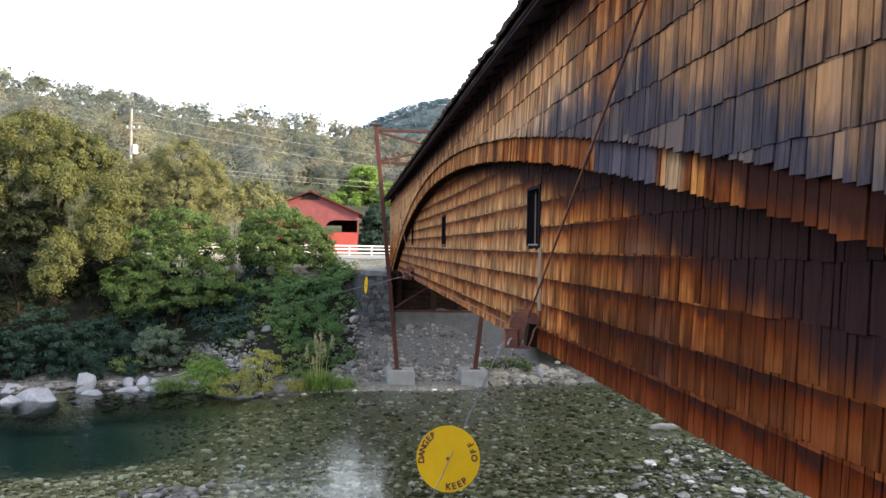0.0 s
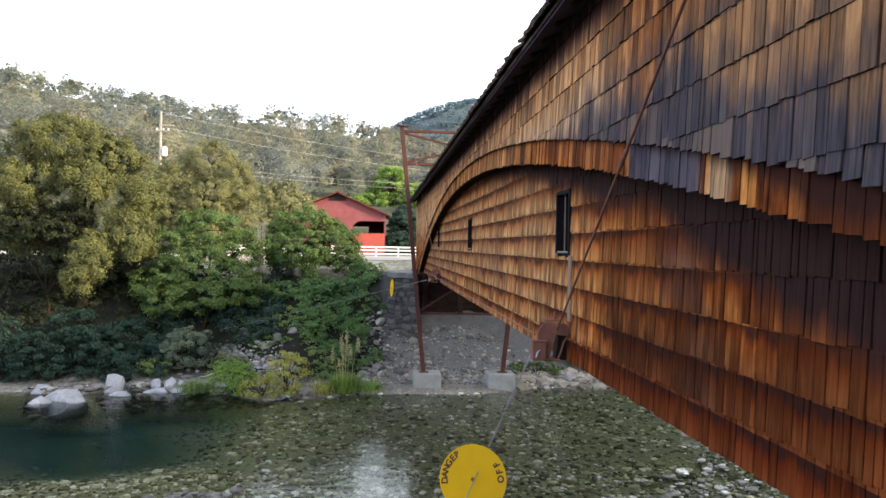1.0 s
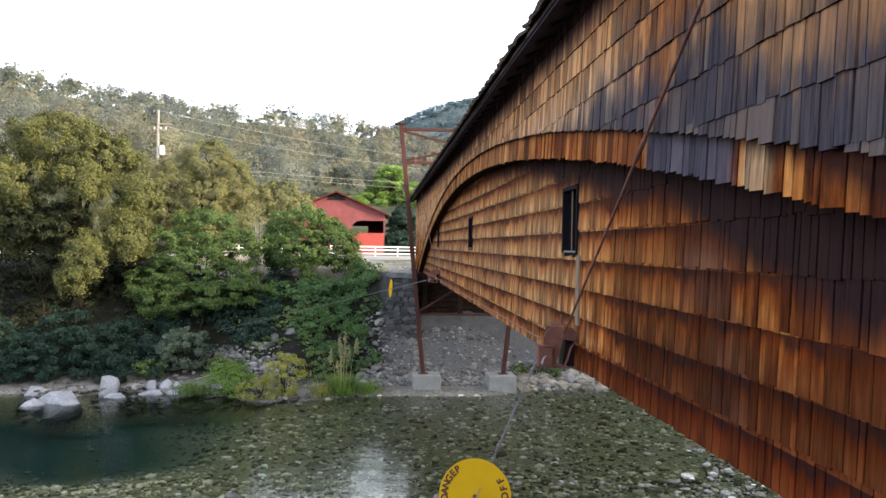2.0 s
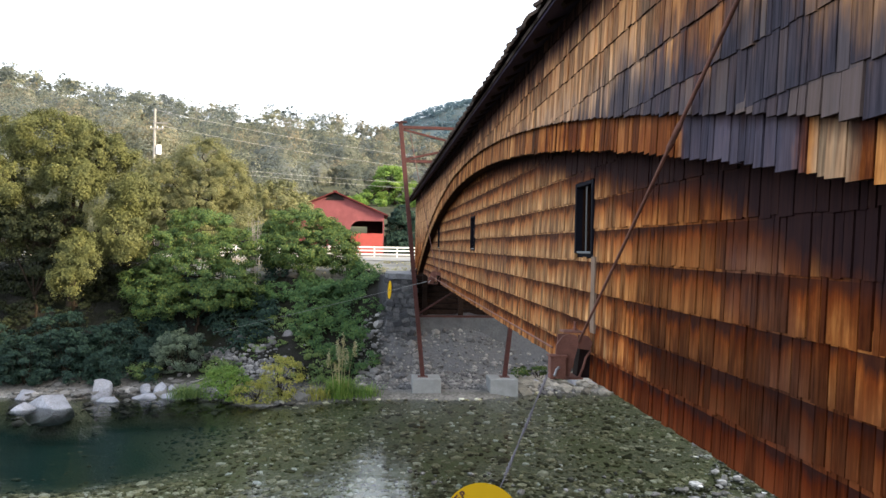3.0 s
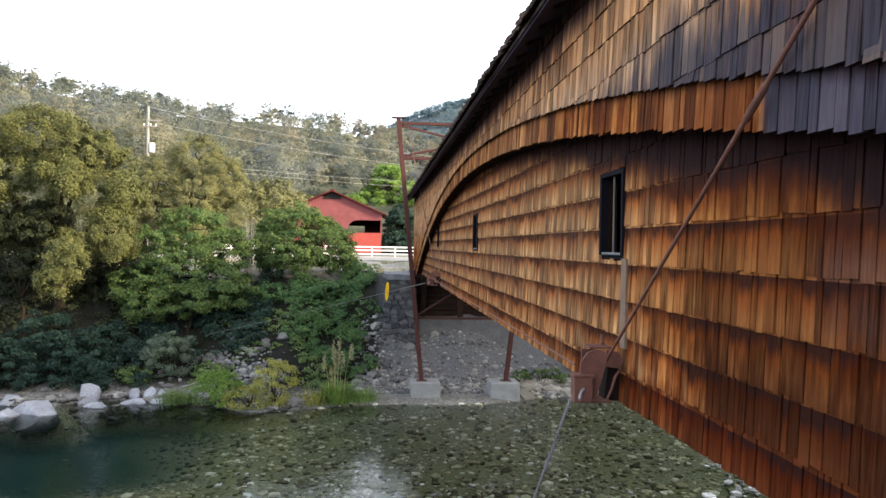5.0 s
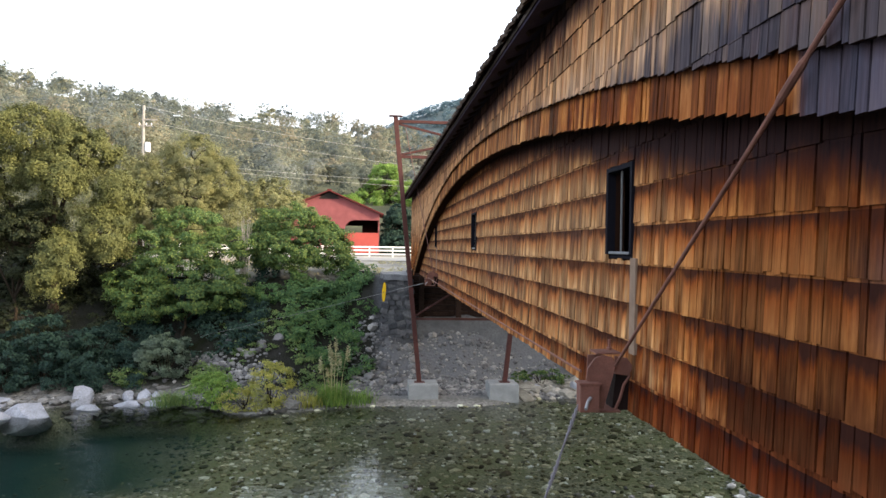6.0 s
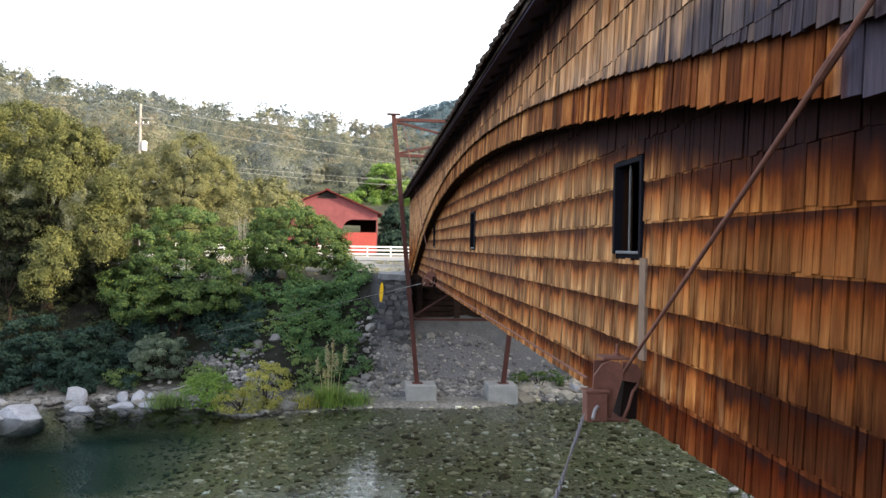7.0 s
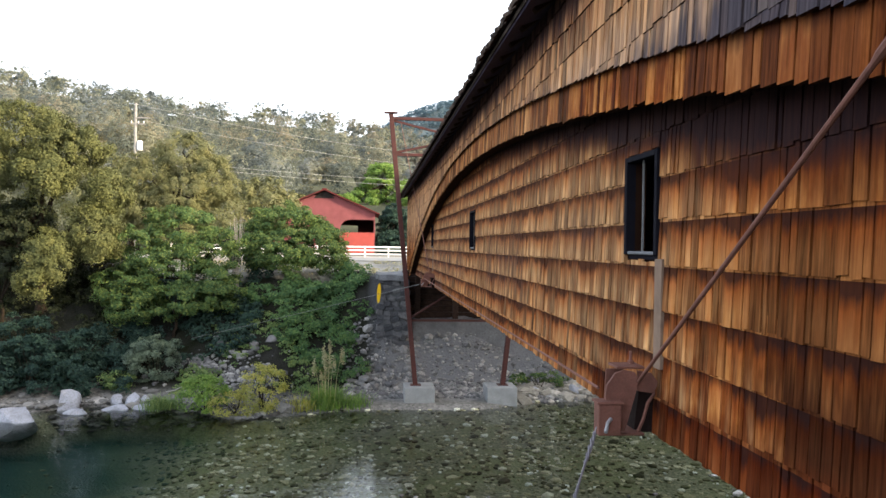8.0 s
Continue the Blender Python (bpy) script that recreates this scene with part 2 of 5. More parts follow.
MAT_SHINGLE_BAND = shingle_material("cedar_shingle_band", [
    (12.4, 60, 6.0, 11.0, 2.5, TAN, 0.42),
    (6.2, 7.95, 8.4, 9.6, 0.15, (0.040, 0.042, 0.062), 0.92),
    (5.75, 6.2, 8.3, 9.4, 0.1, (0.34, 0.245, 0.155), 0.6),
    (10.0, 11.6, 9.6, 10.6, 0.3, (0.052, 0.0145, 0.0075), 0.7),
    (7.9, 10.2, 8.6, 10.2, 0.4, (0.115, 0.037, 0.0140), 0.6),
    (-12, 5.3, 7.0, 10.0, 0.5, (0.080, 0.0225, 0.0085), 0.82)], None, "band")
MAT_SHINGLE_ROOF = shingle_material("cedar_shingle_roof", [(-60, 90, 5, 20, 1.0, (0.07, 0.062, 0.058), 0.9)])


def plain_material(name, col, rough=0.8, metal=0.0, var=0.35, scale=3.0, bump_amount=0.2, dirt=None, spec=0.3):
    m, nt, bs, out = material(name)
    p = position(nt)
    n1 = noise_tex(nt, p, scale, 5, 0.6)
    n2 = noise_tex(nt, p, scale * 9, 3, 0.6)
    c = mix_col(nt, var, col, mix_col(nt, 1.0, col, ramp(nt, n1, [(0.3, 0.35), (0.7, 1.4)]), "MULTIPLY"))
    if dirt:
        c = mix_col(nt, ramp(nt, n2, [(0.45, 0.0), (0.7, 0.8)]), c, dirt)
    nt.links.new(c, bs.inputs["Base Color"])
    bs.inputs["Roughness"].default_value, bs.inputs["Metallic"].default_value = rough, metal
    bs.inputs["Specular IOR Level"].default_value = spec
    bump(nt, bs, n2, bump_amount, 0.02)
    return m


MAT_DARK_WOOD = plain_material("dark_timber", (0.030, 0.018, 0.014), 0.85, var=0.6, scale=4, spec=0.1)
MAT_SOFFIT = plain_material("dark_violet_board", (0.040, 0.032, 0.058), 0.85, spec=0.1)
MAT_BACKING = plain_material("wall_board", (0.022, 0.010, 0.006), 0.9, spec=0.05)
MAT_GREY_BOARD = plain_material("grey_board", (0.1806, 0.1225, 0.08793), 0.8, scale=6)
MAT_FRAME = plain_material("black_frame", (0.009, 0.009, 0.0132), 0.8, spec=0.04)
MAT_SILL = plain_material("pale_sill", (0.13, 0.135, 0.15), 0.6)
MAT_RUST = plain_material("rust_steel", (0.150, 0.066, 0.050), 0.75, 0.0, 0.6, 6, 0.15, (0.125, 0.047, 0.034))
MAT_HOUSING = plain_material("shaded_steel", (0.016, 0.0095, 0.0085), 0.8, spec=0.1)
MAT_TOWER = plain_material("oxide_steel", (0.06047, 0.01691, 0.01427), 0.65, 0.0, 0.5, 2, 0.1, (0.06365, 0.02415, 0.0186))
MAT_LINE = plain_material("pale_line", (0.42, 0.42, 0.40), 0.5)
MAT_WIRE = plain_material("weathered_wire", (0.15, 0.15, 0.15), 0.5)
MAT_HOOK = plain_material("dull_hook", (0.30, 0.30, 0.32), 0.5)
MAT_CABLE = plain_material("grey_cable", (0.187, 0.1785, 0.207), 0.5, 0.2)
MAT_CONCRETE = plain_material("concrete", (0.2482, 0.259, 0.2678), 0.9, var=0.35, scale=2, bump_amount=0.3, dirt=(0.1984, 0.2099, 0.2068))
MAT_STONE_WALL = plain_material("abutment_stone", (0.08326, 0.08695, 0.09251), 0.95, var=0.7, scale=1.3, bump_amount=0.8, dirt=(0.0555, 0.0555, 0.0555))
MAT_ROCK = plain_material("river_rock", (0.294, 0.3079, 0.3533), 0.9, var=0.45, scale=1.5, bump_amount=0.6, dirt=(0.1785, 0.1814, 0.1947))
MAT_WHITE = plain_material("white_paint", (0.8, 0.8, 0.79), 0.6, var=0.1)
MAT_YELLOW = plain_material("yellow_paint", (0.5043, 0.3009, 0.002835), 0.5, var=0.12, scale=4, bump_amount=0.03, spec=0.1)
MAT_LETTER = plain_material("dark_letter_paint", (0.06, 0.015, 0.01), 0.6, var=0.1)
MAT_RED = plain_material("barn_red", (0.1932, 0.05638, 0.06028), 0.8, var=0.3, scale=1.0)
MAT_RED_DARK = plain_material("barn_roof_red", (0.0918, 0.01071, 0.01071), 0.7, var=0.3, scale=1.0)
MAT_RED_PANEL = plain_material("panel_red", (0.3468, 0.06382, 0.05318), 0.75, var=0.2, scale=1.0)
MAT_BARN_DARK = plain_material("barn_inner", (0.015, 0.011, 0.01), 0.9)
MAT_POLE = plain_material("utility_pole_wood", (0.2574, 0.248, 0.234), 0.85)
MAT_BARK = plain_material("bark", (0.03, 0.0225, 0.0165), 0.95, var=0.7, scale=5, bump_amount=0.7, spec=0.08)
MAT_GREY_TWIG = plain_material("grey_twig", (0.27, 0.255, 0.235), 0.9, spec=0.1)
MAT_LOG = plain_material("bleached_log", (0.3108, 0.2984, 0.2818), 0.85)


def leaf_material(name, cols, trans=0.5, broad=1.0):
    m, nt, bs, out = material(name)
    rnd = random_value(nt)
    base = ramp(nt, rnd, [(i / (len(cols) - 1), c) for i, c in enumerate(cols)])
    patch = noise_tex(nt, position(nt), 0.45 * broad, 3)
    base = mix_col(nt, ramp(nt, patch, [(0.35, 0.0), (0.7, 0.6)]), base, mix_col(nt, 1.0, base, (1.18, 1.10, 0.75), "MULTIPLY"))
    dull = noise_tex(nt, position(nt), 1.3 * broad, 3)
    base = mix_col(nt, ramp(nt, dull, [(0.42, 0.0), (0.62, 0.7)]), base, mix_col(nt, 1.0, base, (0.62, 0.70, 0.78), "MULTIPLY"))
    nt.links.new(base, bs.inputs["Base Color"])
    bs.inputs["Roughness"].default_value = 0.6
    bs.inputs["Specular IOR Level"].default_value = 0.14
    tr = nt.nodes.new("ShaderNodeBsdfTranslucent")
    nt.links.new(base, tr.inputs[0])
    mx = node(nt, "MixShader", Fac=trans)
    nt.links.new(bs.outputs[0], mx.inputs[1])
    nt.links.new(tr.outputs[0], mx.inputs[2])
    nt.links.new(mx.outputs[0], out.inputs[0])
    return m


LEAF_OAK = leaf_material("oak_leaf", [(0.1003, 0.1088, 0.04463), (0.1105, 0.119, 0.0473), (0.1258, 0.1309, 0.05177)], 0.15)
LEAF_OLIVE = leaf_material("olive_leaf", [(0.1478, 0.1526, 0.07248), (0.1695, 0.1713, 0.08362), (0.1956, 0.1916, 0.09664)], 0.28)
LEAF_GREEN = leaf_material("green_leaf", [(0.05112, 0.1009, 0.04354), (0.08434, 0.1426, 0.0517), (0.1597, 0.1991, 0.05714)], 0.30)
LEAF_IVY = leaf_material("ivy_leaf", [(0.04994, 0.1054, 0.05072), (0.08172, 0.1593, 0.06593), (0.1362, 0.2108, 0.07607)], 0.3)
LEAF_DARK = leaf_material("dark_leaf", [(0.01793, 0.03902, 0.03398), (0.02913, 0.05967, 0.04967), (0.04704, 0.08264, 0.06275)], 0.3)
# darker leaf copy: the oak's shade is put into the colour
LEAF_SHADE = leaf_material("shade_toned_leaf", [(0.0165, 0.0224, 0.0112), (0.024, 0.0304, 0.0144), (0.0345, 0.04, 0.0176)], 0.15)
LEAF_BRIGHT = leaf_material("bright_leaf", [(0.1302, 0.2303, 0.05696), (0.1908, 0.309, 0.08134), (0.2516, 0.3503, 0.09761)], 0.45)
LEAF_WEED = leaf_material("weed_leaf", [(0.09765, 0.1628, 0.07018), (0.1519, 0.2278, 0.08522), (0.2387, 0.2929, 0.1053)], 0.35)
LEAF_YELLOW = leaf_material("yellow_leaf", [(0.2732, 0.2958, 0.08187), (0.3818, 0.3794, 0.1024), (0.5091, 0.4627, 0.1536)], 0.45)
LEAF_GREY = leaf_material("grey_leaf", [(0.08775, 0.1229, 0.09652), (0.1317, 0.172, 0.1352), (0.1755, 0.2194, 0.1699)], 0.35)
# hillside leaves: pale greyed colours with distance haze mixed in
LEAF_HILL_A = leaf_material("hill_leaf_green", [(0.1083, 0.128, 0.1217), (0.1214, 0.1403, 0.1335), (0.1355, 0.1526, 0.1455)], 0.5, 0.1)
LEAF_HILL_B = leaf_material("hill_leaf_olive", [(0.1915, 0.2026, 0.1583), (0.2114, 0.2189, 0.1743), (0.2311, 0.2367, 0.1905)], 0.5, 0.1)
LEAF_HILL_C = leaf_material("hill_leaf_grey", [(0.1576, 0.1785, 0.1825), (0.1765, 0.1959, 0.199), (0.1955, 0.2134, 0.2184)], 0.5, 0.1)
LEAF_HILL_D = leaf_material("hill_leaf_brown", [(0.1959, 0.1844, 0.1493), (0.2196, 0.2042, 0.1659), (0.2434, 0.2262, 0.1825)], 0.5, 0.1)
LEAF_DRY = leaf_material("dry_plume", [(0.389, 0.3526, 0.2067), (0.4862, 0.4376, 0.2795), (0.547, 0.5105, 0.3403)])


def ground_material():
    m, nt, bs, out = material("ground")
    g = nt.nodes.new("ShaderNodeNewGeometry")
    s = nt.nodes.new("ShaderNodeSeparateXYZ")
    nt.links.new(g.outputs["Position"], s.inputs[0])
    p = position(nt)
    n1 = noise_tex(nt, p, 0.6, 5)
    n2 = noise_tex(nt, p, 7.0, 4)
    vor = node(nt, "TexVoronoi", Scale=9.0)
    nt.links.new(p, vor.inputs["Vector"])
    soil = mix_col(nt, n2, (0.012, 0.012, 0.011), (0.030, 0.030, 0.027))
    soil = mix_col(nt, ramp(nt, n1, [(0.4, 0.0), (0.65, 1.0)]), soil, (0.010, 0.012, 0.006))
    stone = mix_col(nt, vor.outputs["Color"], (0.15, 0.147, 0.14), (0.36, 0.352, 0.335))
    wood = math_node(nt, "MULTIPLY", math_node(nt, "SUBTRACT", s.outputs[2], 9.0), 0.5, True)
    soil = mix_col(nt, wood, soil, mix_col(nt, n1, (0.055, 0.062, 0.042), (0.10, 0.105, 0.072)))
    # far mountain: blue-grey haze of distance put into the ground colour
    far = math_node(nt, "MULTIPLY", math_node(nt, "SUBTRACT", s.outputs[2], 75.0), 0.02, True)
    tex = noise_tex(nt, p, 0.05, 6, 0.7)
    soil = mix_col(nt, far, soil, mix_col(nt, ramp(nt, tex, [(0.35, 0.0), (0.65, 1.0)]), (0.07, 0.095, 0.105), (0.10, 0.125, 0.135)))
    ux = math_node(nt, "MULTIPLY", math_node(nt, "MULTIPLY", math_node(nt, "ADD", s.outputs[0], 1.0), 1.2, True), math_node(nt, "MULTIPLY", math_node(nt, "SUBTRACT", 11.5, s.outputs[0]), 1.0, True))
    uy = math_node(nt, "MULTIPLY", math_node(nt, "MULTIPLY", math_node(nt, "SUBTRACT", s.outputs[1], 43.5), 1.0, True), math_node(nt, "MULTIPLY", math_node(nt, "SUBTRACT", 56.0, s.outputs[1]), 0.5, True))
    dust = mix_col(nt, n2, (0.070, 0.074, 0.082), (0.150, 0.155, 0.166))
    soil = mix_col(nt, math_node(nt, "MULTIPLY", ux, uy), soil, dust)
    lot = math_node(nt, "MULTIPLY", math_node(nt, "MULTIPLY", math_node(nt, "SUBTRACT", s.outputs[1], 55.5), 0.7, True), math_node(nt, "MULTIPLY", math_node(nt, "SUBTRACT", 86.0, s.outputs[1]), 0.3, True))
    soil = mix_col(nt, math_node(nt, "MULTIPLY", math_node(nt, "MULTIPLY", lot, math_node(nt, "MULTIPLY", math_node(nt, "ADD", s.outputs[0], 17.0), 0.4, True)), ramp(nt, n1, [(0.3, 0.5), (0.6, 1.0)])), soil, mix_col(nt, n2, (0.30, 0.285, 0.25), (0.44, 0.42, 0.38)))
    low = math_node(nt, "SUBTRACT", 1.15, math_node(nt, "ADD", s.outputs[2], math_node(nt, "MULTIPLY", n1, 0.8)), True)
    c = mix_col(nt, low, soil, stone)
    bed = mix_col(nt, vor.outputs["Color"], (0.068, 0.072, 0.050), (0.30, 0.295, 0.215))
    bed = mix_col(nt, ramp(nt, noise_tex(nt, p, 0.25, 3), [(0.4, 0.0), (0.62, 0.8)]), bed, (0.175, 0.188, 0.10))
    under = math_node(nt, "MULTIPLY", math_node(nt, "SUBTRACT", 0.0, s.outputs[2]), 6.0, True)
    c = mix_col(nt, under, c, bed)
    # teal mixed in with depth, in place of light absorbed by the water
    deep = math_node(nt, "MULTIPLY", math_node(nt, "SUBTRACT", -0.55, s.outputs[2]), 0.85, True)
    c = mix_col(nt, deep, c, (0.009, 0.038, 0.036))
    nt.links.new(c, bs.inputs["Base Color"])
    bs.inputs["Roughness"].default_value = 0.95
    bs.inputs["Specular IOR Level"].default_value = 0.05
    bump(nt, bs, vor.outputs["Distance"], 0.6, 0.08)
    return m


MAT_GROUND = ground_material()


def stone_stuff_material(name, stops, rough, sunk=False):
    m, nt, bs, out = material(name)
    c = ramp(nt, random_value(nt), stops)
    if sunk:
        # light lost in deeper water is painted as teal on the stones
        g = nt.nodes.new("ShaderNodeNewGeometry")
        sp = nt.nodes.new("ShaderNodeSeparateXYZ")
        nt.links.new(g.outputs["Position"], sp.inputs[0])
        c = mix_col(nt, math_node(nt, "MULTIPLY", math_node(nt, "MULTIPLY", math_node(nt, "SUBTRACT", -0.50, sp.outputs[2]), 1.6, True), 0.90), c, (0.010, 0.042, 0.040))
    n = noise_tex(nt, position(nt), 9, 4)
    c = mix_col(nt, 0.6, c, mix_col(nt, 1.0, c, ramp(nt, n, [(0.3, 0.5), (0.7, 1.3)]), "MULTIPLY"))
    nt.links.new(c, bs.inputs["Base Color"])
    bs.inputs["Roughness"].default_value = rough
    bs.inputs["Specular IOR Level"].default_value = 0.15
    return m


MAT_BED = stone_stuff_material("bed_stones", [(0.0, (0.04538, 0.04272, 0.0258)), (0.3, (0.1305, 0.1257, 0.07455)), (0.55, (0.3007, 0.289, 0.1792)), (0.8, (0.5106, 0.4901, 0.3441)), (0.97, (0.6581, 0.666, 0.5591)), (1.0, (0.7905, 0.85, 0.85))], 0.8, True)
MAT_PEBBLE = stone_stuff_material("dry_pebbles", [(0.0, (0.09885, 0.09635, 0.09263)), (0.6, (0.1565, 0.1524, 0.1474)), (0.9, (0.2223, 0.2182, 0.2103)), (1.0, (0.3707, 0.3625, 0.3536))], 0.85)
MAT_GRAVEL = stone_stuff_material("riffle_gravel", [(0.0, (0.1008, 0.1008, 0.0924)), (0.5, (0.2352, 0.2319, 0.2184)), (0.85, (0.3696, 0.3663, 0.3528)), (1.0, (0.84, 0.84, 0.8232))], 0.6)
MAT_COBBLE = stone_stuff_material("warm_cobbles", [(0.0, (0.1202, 0.1093, 0.0929)), (0.5, (0.2077, 0.1968, 0.1694)), (1.0, (0.3935, 0.3716, 0.3278))], 0.85)
MAT_RUBBLE = stone_stuff_material("rubble", [(0.0, (0.08749, 0.08749, 0.09236)), (0.6, (0.1701, 0.1678, 0.1701)), (1.0, (0.3039, 0.2965, 0.2868))], 0.9)


def water_material():
    m, nt, bs, out = material("river_water")
    p = position(nt, (0.5, 1.5, 1.0))
    big = noise_tex(nt, p, 0.8, 3, 0.5, 0.4)
    fine = noise_tex(nt, p, 3.4, 4, 0.6)
    still = ramp(nt, noise_tex(nt, position(nt, (0.10, 0.16, 1.0)), 1.0, 3), [(0.38, 0.45), (0.62, 1.0)])
    h = math_node(nt, "ADD", math_node(nt, "MULTIPLY", big, 1.0), math_node(nt, "MULTIPLY", math_node(nt, "MULTIPLY", fine, still), 0.55))
    g = nt.nodes.new("ShaderNodeNewGeometry")
    sp = nt.nodes.new("ShaderNodeSeparateXYZ")
    nt.links.new(g.outputs["Position"], sp.inputs[0])
    # livelier in the current of the deep channel and on the riffle
    flow = ramp(nt, math_node(nt, "DIVIDE", math_node(nt, "ADD", sp.outputs[0], 14.0), 28.0, True), [(0.15, 1.0), (0.36, 0.85), (0.52, 0.85), (0.75, 1.0)])
    h = math_node(nt, "MULTIPLY", h, flow)
    b = node(nt, "Bump", Strength=0.30, Distance=0.10)
    nt.links.new(h, b.inputs["Height"])
    gl = node(nt, "BsdfGlossy", Roughness=0.03)
    nt.links.new(b.outputs[0], gl.inputs["Normal"])
    tr = nt.nodes.new("ShaderNodeBsdfTransparent")
    tr.inputs[0].default_value = (0.95, 0.98, 0.94, 1)
    fr = node(nt, "Fresnel", IOR=1.33)
    nt.links.new(b.outputs[0], fr.inputs["Normal"])
    mx = nt.nodes.new("ShaderNodeMixShader")
    nt.links.new(fr.outputs[0], mx.inputs[0])
    nt.links.new(tr.outputs[0], mx.inputs[1])
    nt.links.new(gl.outputs[0], mx.inputs[2])
    nt.links.new(mx.outputs[0], out.inputs[0])
    return m


MAT_WATER = water_material()

# ---- building helpers ----
def part(name, bm, mat, parent=None, label="", smooth=False):
    """Links a bmesh as one mesh object under a thing or a part."""
    me = bpy.data.meshes.new(name)
    bm.to_mesh(me)
    bm.free()
    if smooth:
        me.shade_smooth()
    me.materials.append(mat)
    ob = new(name, me)
    if parent is not None:
        ob.parent = parent
    if label:
        ob["label"] = label
    return ob


def raw_mesh(name, verts, faces, mats, parent=None, index=None, smooth=False):
    """A mesh from numpy arrays of corners and of faces with one number of corners."""
    me = bpy.data.meshes.new(name)
    verts, faces = np.asarray(verts, np.float32), np.asarray(faces, np.int32)
    k = faces.shape[1]
    me.vertices.add(len(verts))
    me.vertices.foreach_set("co", verts.ravel())
    me.loops.add(faces.size)
    me.loops.foreach_set("vertex_index", faces.ravel())
    me.polygons.add(len(faces))
    me.polygons.foreach_set("loop_start", np.arange(0, faces.size, k, dtype=np.int32))
    if index is not None:
        me.polygons.foreach_set("material_index", np.asarray(index, np.int32))
    if smooth:
        me.polygons.foreach_set("use_smooth", np.ones(len(faces), bool))
    else:
        me.polygons.foreach_set("use_smooth", np.zeros(len(faces), bool))
    me.update(calc_edges=True)
    for mt in mats:
        me.materials.append(mt)
    ob = new(name, me)
    if parent is not None:
        ob.parent = parent
    return ob


def thing(name, at, label, category, group="", kind=""):
    ob = new(name)
    ob.matrix_world = Matrix.Translation(at)
    ob.location = at
    ob.empty_display_size = 0.3
    tagged(ob, label, category, group, kind)
    return ob


def add_box(bm, lo, hi, m=None, bevel=0.0):
    lo, hi = Vector(lo), Vector(hi)
    r = bmesh.ops.create_cube(bm, size=1, matrix=(m or Matrix()) @ Matrix.Translation((lo + hi) / 2) @ Matrix.Diagonal((*(hi - lo), 1)))
    if bevel:
        es = list({e for v in r["verts"] for e in v.link_edges})
        bmesh.ops.bevel(bm, geom=es, offset=bevel, segments=1, affect="EDGES")
    return bm


def box(lo, hi, bevel=0.0):
    return add_box(bmesh.new(), lo, hi, None, bevel)


def add_beam(bm, a, b, w, h, bevel=0.0):
    """A square bar from a to b."""
    a, b = Vector(a), Vector(b)
    d = b - a
    q = d.to_track_quat("Z", "X").to_matrix().to_4x4()
    m = Matrix.Translation(a) @ q
    return add_box(bm, (-w / 2, -h / 2, 0), (w / 2, h / 2, d.length), m, bevel)


def beam(a, b, w, h, bevel=0.0):
    return add_beam(bmesh.new(), a, b, w, h, bevel)


def add_tube(bm, pts, radii, sides=8):
    """A tapered tube along a line of points."""
    rings = []
    for i, p in enumerate(pts):
        p = Vector(p)
        d = (Vector(pts[min(i + 1, len(pts) - 1)]) - Vector(pts[max(i - 1, 0)])).normalized()
        q = d.to_track_quat("Z", "X")
        rings.append([bm.verts.new(p + q @ Vector((radii[i] * math.cos(2 * math.pi * k / sides), radii[i] * math.sin(2 * math.pi * k / sides), 0))) for k in range(sides)])
    for r0, r1 in zip(rings, rings[1:]):
        for k in range(sides):
            bm.faces.new((r0[k], r0[(k + 1) % sides], r1[(k + 1) % sides], r1[k]))
    bm.faces.new(rings[0][::-1])
    bm.faces.new(rings[-1])
    return bm


def tube(pts, radii, sides=8):
    if not isinstance(radii, (list, tuple)):
        radii = [radii] * len(pts)
    return add_tube(bmesh.new(), pts, radii, sides)


def prism(outline, axis, a, b):
    """An outline of 2D points pushed from a to b along an axis ('x', 'y' or 'z')."""
    bm = bmesh.new()
    def put(u, v, w):
        return {"x": (w, u, v), "y": (u, w, v), "z": (u, v, w)}[axis]
    lo = [bm.verts.new(put(u, v, a)) for u, v in outline]
    hi = [bm.verts.new(put(u, v, b)) for u, v in outline]
    n = len(outline)
    for i in range(n):
        bm.faces.new((lo[i], lo[(i + 1) % n], hi[(i + 1) % n], hi[i]))
    bm.faces.new(lo[::-1])
    bm.faces.new(hi)
    bmesh.ops.recalc_face_normals(bm, faces=bm.faces)
    return bm


rng = np.random.default_rng(7)
rnd = random.Random(11)

# ---- ground ----
MID, TOWER_Y = 21.5, 44.4
ROAD_Z = 7.2


def smooth01(v):
    v = np.clip(v, 0, 1)
    return v * v * (3 - 2 * v)


def wave(x, y, s, seed):
    return (np.sin(x * s + seed) * np.cos(y * s * 1.13 + seed * 2.1) + 0.5 * np.sin(x * s * 2.3 + 1.7 * seed + y * s * 1.9))


def shore_line(x):
    return 43.6 + 1.0 * np.sin(x * 0.33 + 0.6) - 2.0 * np.exp(-((x + 17.5) / 3.0) ** 2) - 1.2 * np.exp(-((x + 6.5) / 2.2) ** 2) + 3.0 * smooth01((x - 4) / 6)


